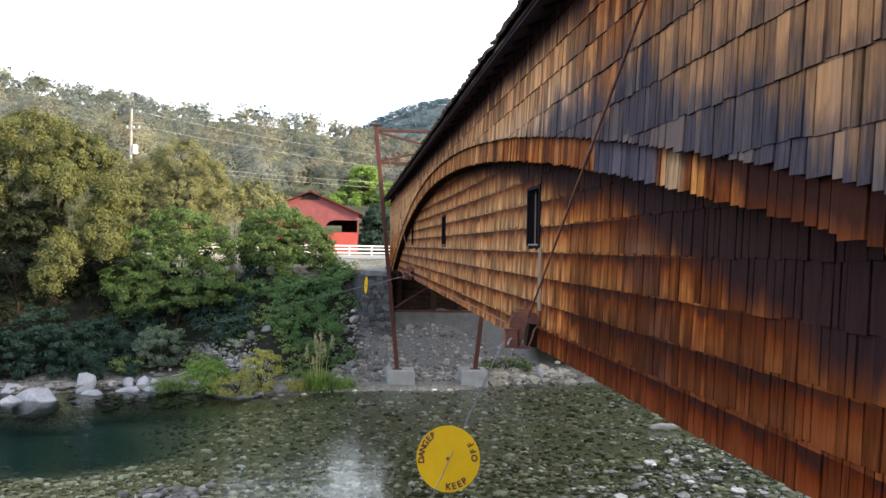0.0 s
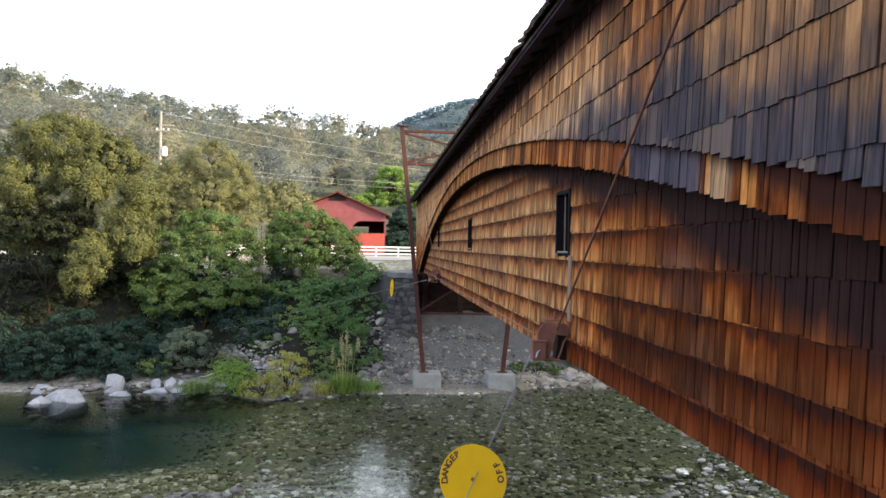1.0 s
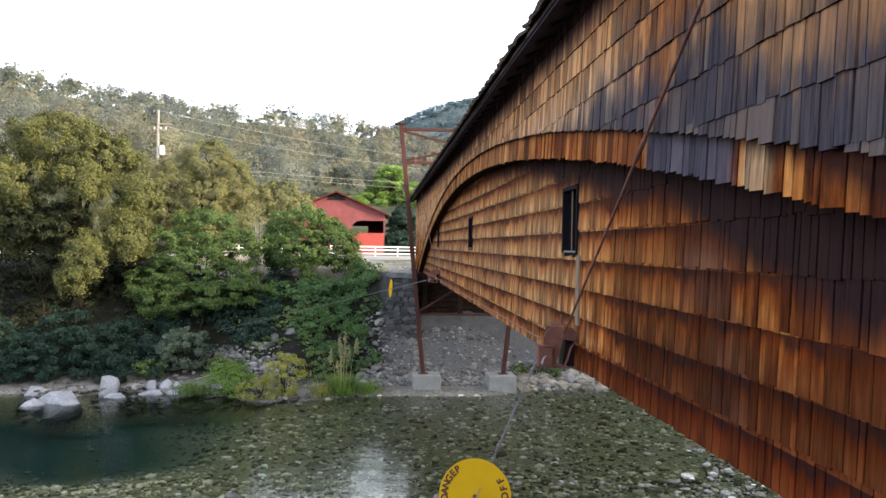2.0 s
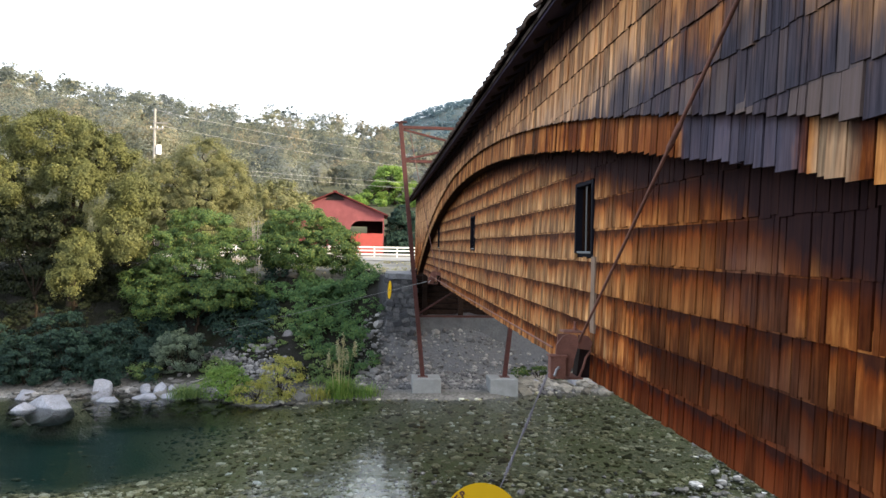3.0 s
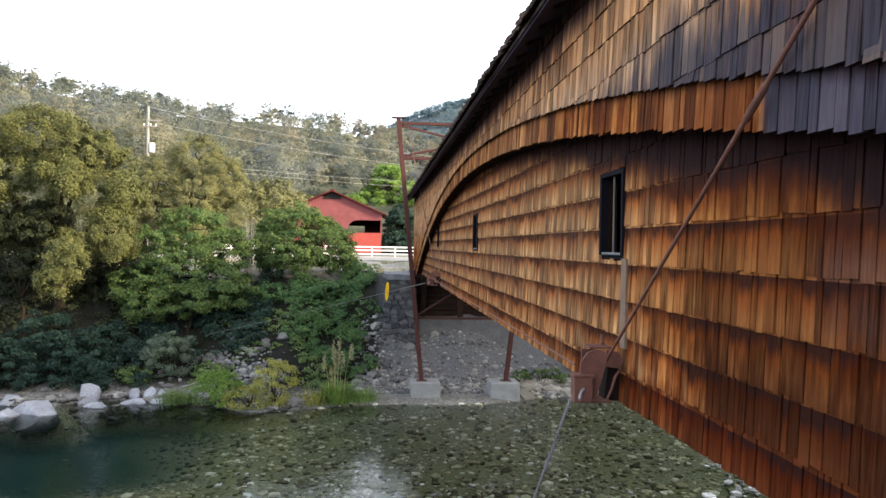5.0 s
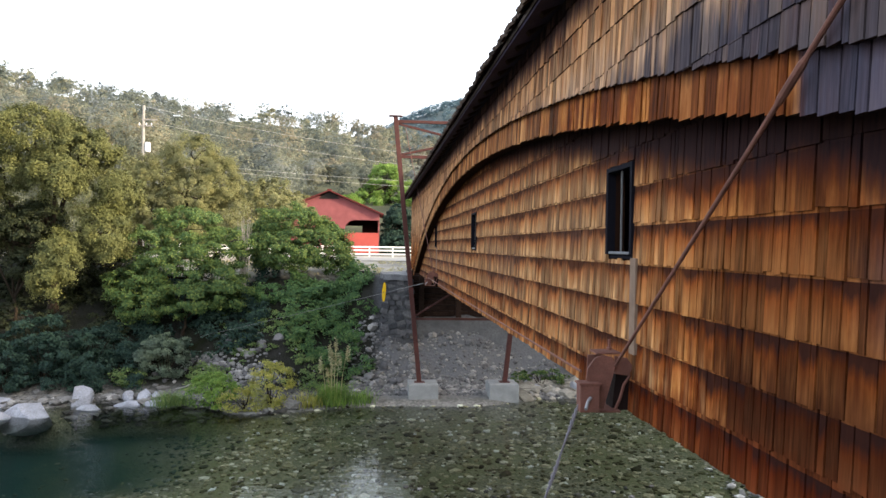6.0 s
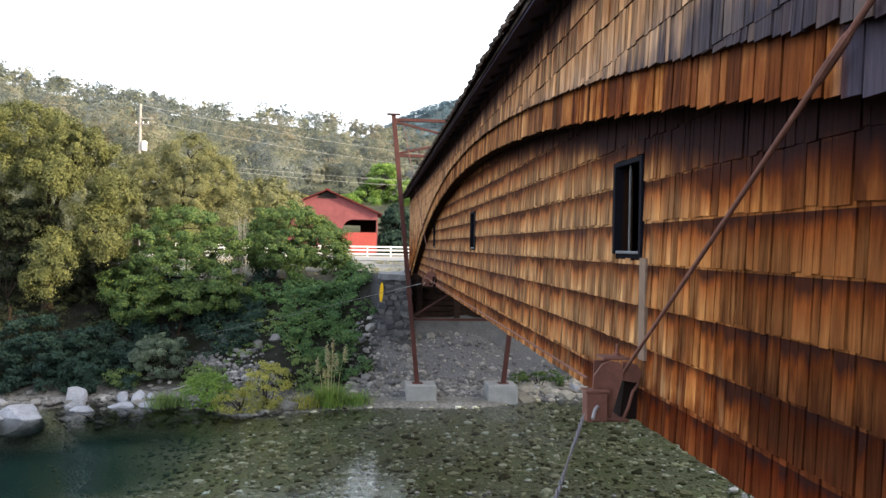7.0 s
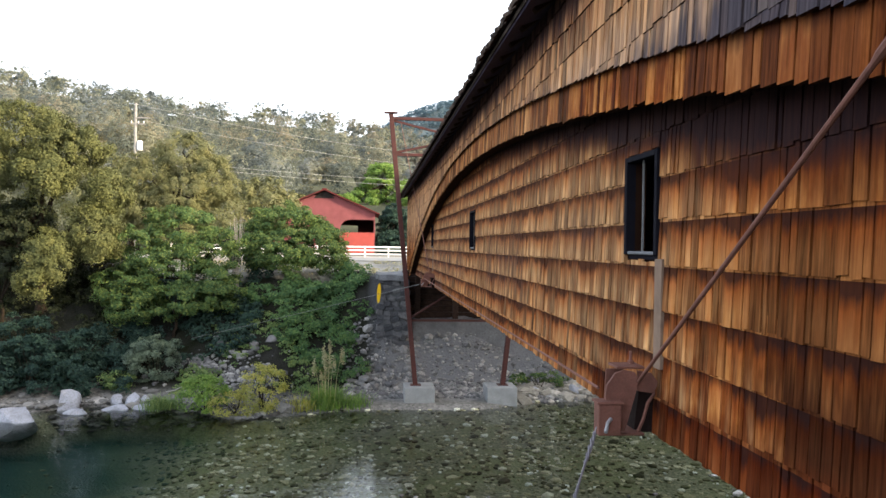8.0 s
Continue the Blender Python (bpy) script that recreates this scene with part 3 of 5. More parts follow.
def ground_height(x, y):
    x, y = np.asarray(x, float), np.asarray(y, float)
    ys = shore_line(x)
    # river bed
    deep = smooth01((-4.0 - x) / 9.5) * smooth01((y - 26) / 10.0)
    bed = -0.42 - 1.35 * deep + 0.10 * wave(x, y, 0.5, 1.0)
    bar = np.exp(-((x - 13) / 6.0) ** 2 - ((y - 23) / 9.0) ** 2) * 0.34 + np.exp(-((x + 7.0) / 1.3) ** 2 - ((y - 25.0) / 1.0) ** 2) * 0.5
    bed = bed + bar
    steep = smooth01((-3.5 - x) / 5)
    edge = smooth01((y - (ys - 2.2 + 1.7 * steep - 1.2 * np.exp(-((x - 4.0) / 5.0) ** 2))) / (2.6 - 1.7 * steep))
    z = bed * (1 - edge) + 0.22 * edge
    z = np.maximum(z, 0.05 - 1.6 * (((x + 16.8) / 1.8) ** 2 + ((y - 42.1) / 1.0) ** 2))
    # far bank
    k = smooth01((x + 4.2) / 3.4) * smooth01((13 - x) / 4)
    run = 14.0 - 7.0 * k
    up = np.clip((y - ys - 1.6) / run, 0, 1)
    z = z + (ROAD_Z - 1.12) * (0.35 * up + 0.65 * smooth01(up)) + 0.90 * smooth01((y - 53.5) / 14)
    z = z + 0.18 * wave(x, y, 0.9, 3.0) * smooth01((y - ys - 1) / 3) * (1 - smooth01((y - ys - 14) / 3))
    z = z + 0.5 * np.exp(-((x - 0.1) / 1.5) ** 2 - ((y - 47.8) / 1.5) ** 2)
    # hill
    left = smooth01((-20 - x) / 40.0)
    start = 97 - 26 * left
    ridge = 48 + 0.132 * np.clip(-x, -200, 160) + 3.0 * wave(x, y, 0.021, 2.0)
    z = z + (ridge - ROAD_Z) * np.clip((y - start) / (300 - start), 0, 1) ** 0.85
    z = z - 30 * smooth01((y - 320) / 300)
    # far mountain
    z = z + 206 * np.exp(-((x - 150) / 250) ** 2 - ((y - 1060) / 260) ** 2)
    z = z + 4 * wave(x, y, 0.011, 5.0) * smooth01((y - 420) / 300)
    # unseen slope beyond the bridge, added to block the low sun
    z = z + 34 * smooth01((x - 26 - 0.1 * np.abs(y)) / 34) * (1 - smooth01((y - 40) / 40))
    # near bank, behind the camera's start
    back = np.clip((-3.0 - y) / 10.0, 0, 1)
    z = z + (ROAD_Z + 0.3) * smooth01(back)
    return z


def axis_steps(inner_lo, inner_hi, step, lo, hi, growth):
    v = list(np.arange(inner_lo, inner_hi + 1e-6, step))
    s, a = step, inner_hi
    while a < hi:
        s *= growth
        a += s
        v.append(a)
    s, a = step, inner_lo
    while a > lo:
        s *= growth
        a -= s
        v.insert(0, a)
    return np.array(v)


gx = axis_steps(-30, 20, 0.5, -2500, 2500, 1.12)
gy = axis_steps(14, 62, 0.5, -900, 4000, 1.07)
GX, GY = np.meshgrid(gx, gy)
GZ = ground_height(GX, GY)
nx, ny = len(gx), len(gy)
idx = np.arange(nx * ny).reshape(ny, nx)
quads = np.stack([idx[:-1, :-1], idx[:-1, 1:], idx[1:, 1:], idx[1:, :-1]], -1).reshape(-1, 4)
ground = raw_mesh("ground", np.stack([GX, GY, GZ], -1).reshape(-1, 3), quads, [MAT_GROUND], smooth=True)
tagged(ground, "stony river bed, earthen banks and wooded hillside", "ground", kind="structure")

wx, wy = np.linspace(-160, 160, 9), np.linspace(-8, 50, 5)
WX, WY = np.meshgrid(wx, wy)
wi = np.arange(45).reshape(5, 9)
wq = np.stack([wi[:-1, :-1], wi[:-1, 1:], wi[1:, 1:], wi[1:, :-1]], -1).reshape(-1, 4)
water = raw_mesh("water", np.stack([WX, WY, WX * 0], -1).reshape(-1, 3), wq, [MAT_WATER])
tagged(water, "clear shallow green river water over stones", "water", kind="structure")

bm = bmesh.new()
rows = []
for x in np.linspace(-90, 60, 60):
    rows.append([bm.verts.new((x, y, float(ground_height(x, y)) + 0.06)) for y in (64, 67, 70, 73)])
for a, b in zip(rows, rows[1:]):
    for i in range(3):
        bm.faces.new((a[i], b[i], b[i + 1], a[i + 1]))
MAT_ROAD = plain_material("dusty_road", (0.3917, 0.3703, 0.3332), 0.95, var=0.3, scale=0.6)
road = part("road", bm, MAT_ROAD)
tagged(road, "pale dusty gravel road above the bank", "road", kind="structure")

# ---- covered bridge ----
CX = 4.0                              # middle of the bridge
Y0, Y1, DECK_END = -9.0, 48.0, 51.6
X_LOW, X_BAND, X_UP = 1.70, 1.40, 1.35
WALL_BOTTOM = 6.80
LOW_COURSES = [6.80, 7.13, 7.48, 7.85, 8.23, 8.61, 8.98, 9.36, 9.73, 10.10]
UP_COURSES = [7.04, 7.41, 7.78, 8.15, 8.52, 8.90, 9.27, 9.64, 10.03, 10.40, 10.72, 11.05]
EAVE_X, EAVE_Z, RIDGE_Z = 0.88, 11.08, 13.30
LAP = 0.11


def arch_top(y):
    return 10.56 - 0.0062 * (y - MID) ** 2


def arch_low(y):
    return 10.18 - 0.0059 * (y - MID) ** 2


bridge = thing("covered_bridge", (CX, MID, 6.8), "long wooden covered bridge clad in weathered golden-brown shingles", "bridge")
BINV = Matrix.Translation((-CX, -MID, -6.8))


def bpart(name, bm, mat, label="", parent=None, smooth=False):
    if parent is None:
        bm.transform(BINV)
        return part(name, bm, mat, bridge, label, smooth)
    return part(name, bm, mat, parent, label, smooth)


def wall_prism(top, bottom, x0, x1, step=1.0):
    """A wall from Y0 to Y1 between two curves."""
    ys = np.arange(Y0, Y1 + 1e-6, step)
    out = [(y, bottom(y)) for y in ys if top(y) > bottom(y)] + [(y, top(y)) for y in ys[::-1] if top(y) > bottom(y)]
    return prism(out, "x", x0, x1)


# window openings along the lower wall
WINDOWS = [(11.25, 11.93), (22.38, 23.14), (34.00, 34.76)]
WIN_Z0, WIN_Z1 = 8.31, 9.17

bm = bmesh.new()
spans = [Y0]
for a, b in WINDOWS:
    spans += [a, b]
spans.append(Y1)
TOP_Z = 11.55
for i in range(0, len(spans), 2):
    add_box(bm, (X_LOW, spans[i], WALL_BOTTOM + 0.05), (X_LOW + 0.10, spans[i + 1], TOP_Z))
for a, b in WINDOWS:
    add_box(bm, (X_LOW, a, WALL_BOTTOM + 0.05), (X_LOW + 0.10, b, WIN_Z0))
    add_box(bm, (X_LOW, a, WIN_Z1), (X_LOW + 0.10, b, TOP_Z))
lower_wall = bpart("lower_wall", bm, MAT_BACKING, "golden-brown shingled lower wall")
upper_wall = bpart("upper_wall", wall_prism(lambda y: TOP_Z, lambda y: max(arch_top(y) + 0.05, WALL_BOTTOM + 0.1), X_UP, X_UP + 0.20), MAT_BACKING, "upper shingled wall with grey weathered patches")
arch_band = bpart("arch_band", wall_prism(arch_top, lambda y: max(arch_low(y) + 0.04, WALL_BOTTOM + 0.02), X_BAND, X_LOW - 0.005, 0.5), MAT_BACKING, "curved shingled band over the arch")

far_x = 2 * CX - X_LOW
bpart("far_wall", box((far_x - 0.1, Y0, WALL_BOTTOM), (far_x, Y1, TOP_Z)), MAT_BACKING)
bm = bmesh.new()
for x in np.arange(X_LOW + 0.15, far_x - 0.2, 0.32):
    add_box(bm, (x, Y0, 7.28), (x + 0.30, DECK_END, 7.35))
bpart("deck", bm, MAT_DARK_WOOD, "dark timber deck planks")
for y in np.arange(Y0 + 0.6, DECK_END - 0.3, 2.95):
    bpart("floor_beam", box((X_LOW + 0.12, y, 6.86), (far_x - 0.12, y + 0.28, 7.27), 0.01), MAT_DARK_WOOD)
for x in (X_LOW + 0.35, far_x - 0.6):
    bpart("bottom_chord", box((x, Y0, 7.36), (x + 0.25, Y1, 7.66), 0.01), MAT_DARK_WOOD)
for i, y in enumerate(np.arange(Y0 + 1.0, Y1 - 3, 2.95)):
    bpart("truss_diagonal", beam((X_LOW + 0.45, y, 7.5), (X_LOW + 0.45, y + 2.9, 11.2), 0.18, 0.18), MAT_DARK_WOOD)

# roof: two slopes with rafters, and shingles at the eave
slope = Vector((CX - EAVE_X, 0, RIDGE_Z - EAVE_Z)).normalized()
for side in (-1, 1):
    ex = CX + side * (CX - EAVE_X)
    out = [(ex, EAVE_Z), (CX, RIDGE_Z), (CX, RIDGE_Z + 0.09), (ex, EAVE_Z + 0.06)]
    bpart("roof", prism(out, "y", Y0 - 0.4, Y1 + 0.4), MAT_SHINGLE_ROOF, "dark shingled gable roof")
for y in np.arange(Y0, Y1, 0.75):
    a = Vector((EAVE_X + 0.16, y, EAVE_Z + 0.0))
    bpart("rafter", beam(a, a + slope * 2.4, 0.07, 0.13), MAT_DARK_WOOD)

bpart("soffit_board", prism([(EAVE_X + 0.02, EAVE_Z - 0.03), (X_UP + 0.02, EAVE_Z + 0.16), (X_UP + 0.02, EAVE_Z + 0.20), (EAVE_X + 0.02, EAVE_Z + 0.012)], "y", Y0, Y1), MAT_SOFFIT, "dark violet soffit boards")

# ---- shingles ----
def shingle_mesh(name, w, h, butt, top, mat, seed):
    """A tapered split shake, its butt edge at the origin; the wall lies in the yz plane and the outside towards -x."""
    r = random.Random(seed)
    j = [r.uniform(-0.004, 0.004) for _ in range(4)]
    v = [(-butt, -w / 2, j[0]), (-butt, w / 2, j[1]), (0, w / 2, j[1]), (0, -w / 2, j[0]),
         (-top, -w / 2 + j[2] * 0.4, h), (-top, w / 2 + j[3] * 0.4, h), (0, w / 2, h), (0, -w / 2, h)]
    f = [(0, 1, 2, 3), (4, 7, 6, 5), (0, 4, 5, 1), (1, 5, 6, 2), (2, 6, 7, 3), (3, 7, 4, 0)]
    return np.array(v), np.array(f)


class Shingles:
    """Collects the shingles of one wall; a near stretch becomes single pieces, the rest one mesh."""
    def __init__(self, mat, parent, x, near, lift=0.012):
        self.mat, self.parent, self.x, self.near, self.lift = mat, parent, x, near, lift
        self.v, self.f, self.n, self.cache = [], [], 0, {}

    def add(self, y, z, w, h):
        butt = 0.033 + rnd.uniform(-0.005, 0.006)
        x = self.x - 0.04 + rnd.uniform(-0.004, 0.004)
        lean = rnd.gauss(0, 0.005)
        if self.near[0] < y < self.near[1]:
            key = (round(w / 0.01), round(h / 0.06), rnd.randrange(3))
            if key not in self.cache:
                v, f = shingle_mesh("shingle", key[0] * 0.01 - 0.013, max(0.06, key[1] * 0.06), 0.030 + 0.003 * key[2], 0.014, self.mat, hash(key) % 1000)
                me = bpy.data.meshes.new("shingle")
                me.from_pydata(v.tolist(), [], f.tolist())
                me.materials.append(self.mat)
                self.cache[key] = me
            ob = new("shingle", self.cache[key])
            ob.parent = self.parent
            ob.matrix_basis = BINV @ Matrix.Translation((x, y, z)) @ Matrix.Rotation(lean, 4, "X") @ Matrix.Rotation(0.0, 4, "Y")
            return
        v, f = shingle_mesh("s", w - rnd.uniform(0.005, 0.022), h, butt, 0.014, None, self.n)
        c, s = math.cos(lean), math.sin(lean)
        yy, zz = v[:, 1] * c - v[:, 2] * s, v[:, 1] * s + v[:, 2] * c
        self.v.append(np.stack([v[:, 0] + x, yy + y, zz + z], 1) + np.array(BINV.translation))
        self.f.append(f + 8 * self.n)
        self.n += 1

    def done(self):
        if self.n:
            ob = raw_mesh("shingles", np.concatenate(self.v), np.concatenate(self.f), [self.mat], self.parent)
            tagged(ob, kind="stuff")


def course_widths(y0, y1):
    y = y0
    while y < y1 - 0.03:
        w = min(0.24, max(0.06, rnd.lognormvariate(math.log(0.115), 0.36)), y1 - y)
        yield y + w / 2, w
        y += w


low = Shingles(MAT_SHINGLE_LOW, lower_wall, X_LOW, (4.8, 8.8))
edges = [Y0] + [e for a, b in WINDOWS for e in (a - 0.06, b + 0.07)] + [Y1]
for k, z in enumerate(LOW_COURSES):
    nxt = LOW_COURSES[k + 1] if k + 1 < len(LOW_COURSES) else z + 0.37
    for n_span, (ya, yb) in enumerate(zip(edges, edges[1:])):
        lo, hi = z, nxt + LAP
        if n_span % 2:
            # under and over the opening
            if z < WIN_Z0 - 0.1:
                hi = min(hi, WIN_Z0 - 0.05)
            elif nxt > WIN_Z1 + 0.10:
                lo = max(lo, WIN_Z1 + 0.05)
            else:
                continue
        for y, w in course_widths(ya, yb):
            if lo < arch_low(y) + 0.06:
                low.add(y, lo + rnd.gauss(0, 0.0065), w, hi - lo)
low.done()

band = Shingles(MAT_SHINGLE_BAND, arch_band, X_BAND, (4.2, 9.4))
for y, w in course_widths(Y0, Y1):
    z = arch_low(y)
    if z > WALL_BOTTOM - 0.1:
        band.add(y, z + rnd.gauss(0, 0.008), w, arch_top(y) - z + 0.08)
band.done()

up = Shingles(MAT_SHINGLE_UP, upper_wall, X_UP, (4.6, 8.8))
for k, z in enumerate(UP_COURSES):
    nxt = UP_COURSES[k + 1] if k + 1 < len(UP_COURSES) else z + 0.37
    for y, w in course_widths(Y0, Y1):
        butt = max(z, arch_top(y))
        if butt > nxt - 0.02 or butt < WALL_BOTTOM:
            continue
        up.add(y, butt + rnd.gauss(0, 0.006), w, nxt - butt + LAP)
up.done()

# roof edge shingles, ragged along the eave, and courses up the slope
sv, sf, sn = [], [], 0
ang = math.atan2(RIDGE_Z - EAVE_Z, CX - EAVE_X)
for row in range(9):
    d0 = -0.04 + row * 0.40
    for y, w in course_widths(Y0 - 0.4, Y1 + 0.4):
        v, f = shingle_mesh("r", w - 0.006, 0.52, 0.04 + rnd.uniform(0, 0.02), 0.012, None, sn)
        d = d0 + rnd.gauss(0, 0.03)
        lift = rnd.uniform(0, 0.02)
        # along the slope and out of it
        al, ou = v[:, 2] + d, -v[:, 0] + 0.075 + lift
        X = EAVE_X + al * math.cos(ang) - ou * math.sin(ang)
        Z = EAVE_Z + al * math.sin(ang) + ou * math.cos(ang)
        sv.append(np.stack([X, v[:, 1] + y, Z], 1) + np.array(BINV.translation))
        sf.append(f + 8 * sn)
        sn += 1
roof_sh = raw_mesh("roof_shingles", np.concatenate(sv), np.concatenate(sf), [MAT_SHINGLE_ROOF], bridge)
tagged(roof_sh, kind="stuff")

# windows of the bridge
for a, b in WINDOWS:
    win = bpart("window", prism([(a - 0.05, WIN_Z0 - 0.04), (b + 0.05, WIN_Z0 - 0.04), (b + 0.05, WIN_Z0), (a - 0.05, WIN_Z0)], "x", X_LOW - 0.04, X_LOW + 0.10), MAT_FRAME, "narrow dark open window")
    for (ya, yb, za, zb) in ((a - 0.055, a, WIN_Z0, WIN_Z1 + 0.05), (b, b + 0.065, WIN_Z0, WIN_Z1 + 0.05), (a, b, WIN_Z1, WIN_Z1 + 0.05)):
        o = part("frame", box((X_LOW - 0.088, ya, za), (X_LOW + 0.06, yb, zb), 0.004), MAT_FRAME, win)
        o.data.transform(BINV)
    o = part("sill", box((X_LOW - 0.075, a - 0.05, WIN_Z0 + 0.002), (X_LOW + 0.05, b + 0.0, WIN_Z0 + 0.03), 0.006), MAT_SILL, win, "pale weathered sill")
    o.data.transform(BINV)
    o = part("bar", box((X_LOW - 0.035, a + 0.40, WIN_Z0 + 0.03), (X_LOW - 0.02, a + 0.413, WIN_Z1)), MAT_WIRE, win, "thin pale upright bar")
    o.data.transform(BINV)
for y in (11.06, 33.80):
    bpart("trim_board", box((X_LOW - 0.088, y, 7.36), (X_LOW - 0.02, y + 0.15, 8.28), 0.004), MAT_GREY_BOARD, "pale grey vertical trim board")

# ---- steel brackets, stays and guys ----
def bracket(y):
    """A rusty steel anchor under the wall: a face plate with an arched top, cheeks, a cap, a cross box and an eye bolt."""
    br = thing("anchor_bracket", (1.38, y, 6.82), "rusty brown welded steel anchor bracket under the bridge wall", "bracket", "stay anchors")
    face = [(-0.20, 0.30), (-0.10, 0.02), (-0.03, 0.02), (0.06, 0.34), (0.08, 0.44), (0.05, 0.51), (-0.04, 0.53), (-0.12, 0.50), (-0.19, 0.40)]
    part("face_plate", prism(face, "y", -0.02, 0.01), MAT_RUST, br)
    part("cheek_plate", prism([(-0.14, 0.02), (-0.02, 0.02), (0.05, 0.36), (0.03, 0.5), (-0.12, 0.5)], "y", 0.22, 0.24), MAT_RUST, br)
    part("flange_plate", prism([(0.08, 0.35), (0.22, 0.33), (0.26, 0.42), (0.20, 0.50), (0.08, 0.52)], "y", 0.0, 0.025), MAT_RUST, br)
    # solid block for the open housing; its inner shade is painted near-black
    part("housing", prism([(0.09, -0.02), (0.29, -0.02), (0.29, 0.36), (0.13, 0.36)], "y", 0.10, 0.30), MAT_HOUSING, br, "solid near-black housing block, coloured as if shaded inside")
    part("side_web", prism([(0.27, -0.02), (0.30, -0.02), (0.30, 0.35), (0.27, 0.35)], "y", -0.01, 0.30), MAT_HOUSING, br)
    part("strut", tube([(0.10, 0.04, -0.01), (0.15, 0.045, 0.10), (0.19, 0.05, 0.24), (0.26, 0.06, 0.33)], [0.016] * 4, 6), MAT_RUST, br, "slender rusty strut across the housing")
    part("cap_plate", box((-0.10, 0.0, 0.535), (0.14, 0.24, 0.555), 0.004), MAT_RUST, br)
    # shadow behind the cross box put into this plate's dark colour
    part("back_plate", box((0.30, -0.02, 0.0), (0.33, 0.34, 0.54)), MAT_DARK_WOOD, br, "back plate with the bracket's shadow in its dark colour")
    part("base_plate", box((-0.12, -0.02, -0.02), (0.14, 0.36, 0.0), 0.004), MAT_RUST, br)
    part("cross_box", box((-0.28, -0.10, 0.0), (-0.09, 0.04, 0.26), 0.006), MAT_RUST, br)
    part("cross_box_cap", box((-0.295, -0.115, 0.26), (-0.075, 0.06, 0.28), 0.004), MAT_RUST, br)
    part("stud", tube([(0.08, 0.18, 0.53), (0.08, 0.18, 0.66)], 0.014), MAT_RUST, br)
    part("nut", tube([(0.08, 0.18, 0.55), (0.08, 0.18, 0.58)], 0.028, 6), MAT_RUST, br)
    part("eye_bolt", tube([(-0.18, -0.10, 0.14), (-0.22, -0.15, 0.12), (-0.26, -0.22, 0.06)], 0.016), MAT_HOOK, br, "galvanised eye bolt")
    return br


bracket(11.15)
bracket(33.0)
TOWER_TOP = 15.31


def stay(y_from, y_to, name="stay_rod"):
    a, b = Vector((1.45, y_from, 7.26)), Vector((0.70, y_to, 14.80))
    st = thing(name, a, "long slanting rusty steel stay rod with a turnbuckle", "rod", "stay rods")
    d = b - a
    part("rod", tube([(0, 0, 0), d], 0.0155, 8), MAT_RUST, st)
    part("turnbuckle", tube([d * 0.250, d * 0.253, d * 0.270, d * 0.273], [0.017, 0.024, 0.024, 0.017], 8), MAT_RUST, st)
    return st


stay(11.1, -1.4)
stay(33.0, TOWER_Y)
tie = thing("tie_rod", (1.2, 11.4, 7.15), "thin rusty tie rod along the wall's lower edge", "rod")
part("rod", tube([(0, 0, 0), (0.05, 10.5, -0.04), (0.0, 21.2, 0.0)], 0.014, 6), MAT_RUST, tie)


def guy(a, b, r, mat, name="guy_wire"):
    a, b = Vector(a), Vector(b)
    g = thing(name, a, "thin grey twisted steel guy cable", "cable", "guy cables")
    part("cable", tube([(0, 0, 0), (b - a) * 0.5 - Vector((0, 0, 0.03)), b - a], r, 6), mat, g)
    u = (b - a).normalized()
    side, up = u.cross(Vector((0, 0, 1))).normalized(), Vector((0, 0, 1))
    for k in range(3):
        pts = [u * (0.05 + 0.02 * i) + (side * math.cos(i * 0.55 + k * 2.1) + up * math.sin(i * 0.55 + k * 2.1)) * r * (1.5 + 1.1 * math.sin(i * 0.21)) for i in range(75)]
        part("grip_strand", tube(pts, r * 1.1, 4), mat, g)
    return g


DISC = Vector((0.10, 9.58, 5.65))
guy((1.05, 10.95, 6.92), (-4.3, 2.7, -0.1), 0.0055, MAT_CABLE)
guy((1.05, 32.8, 6.92), (-10.3, 46.0, 3.2), 0.007, MAT_WIRE)


def warning_disc(centre, facing, turn, letters=True):
    """A flat round yellow plate on a cable, with dark lettering along its rim."""
    z = Vector(facing).normalized()
    m = Matrix.Translation(centre) @ z.to_track_quat("Z", "Y").to_matrix().to_4x4() @ Matrix.Rotation(radians(turn), 4, "Z")
    d = new("warning_disc")
    d.matrix_basis = m
    tagged(d, "round yellow metal warning disc on a cable", "sign", "warning discs")
    R = 0.40
    part("plate", tube([(0, 0, -0.004), (0, 0, 0.004)], R, 48), MAT_YELLOW, d)
    part("hub", tube([(0, 0, -0.02), (0, 0, 0.02)], 0.022, 10), MAT_RUST, d, "small rusty hub")
    if letters:
        def word(text, a0, step, outward):
            for i, ch in enumerate(text):
                a = radians(a0 + step * i)
                c = bpy.data.curves.new("letter", "FONT")
                c.body, c.size, c.align_x, c.align_y, c.extrude, c.offset = ch, 0.105, "CENTER", "CENTER", 0.0015, 0.004
                tmp = new("letter_curve", c)
                me = bpy.data.meshes.new_from_object(tmp)
                bpy.data.objects.remove(tmp)
                me.materials.append(MAT_LETTER)
                o = new("letter", me)
                o.parent = d
                o.matrix_basis = Matrix.Translation((0.335 * math.cos(a), 0.335 * math.sin(a), 0.0065)) @ Matrix.Rotation(a - math.pi / 2 if outward else a + math.pi / 2, 4, "Z")
        word("DANGER", 187, -12, True)
        word("KEEP", -86, 12.3, False)
        word("OFF", 5, 14.5, False)
    return d


warning_disc(DISC, (-0.30, -0.93, 0.20), 0)
warning_disc((-0.44, 35.0, 6.43), (-0.985, -0.17, 0.05), 0, False)

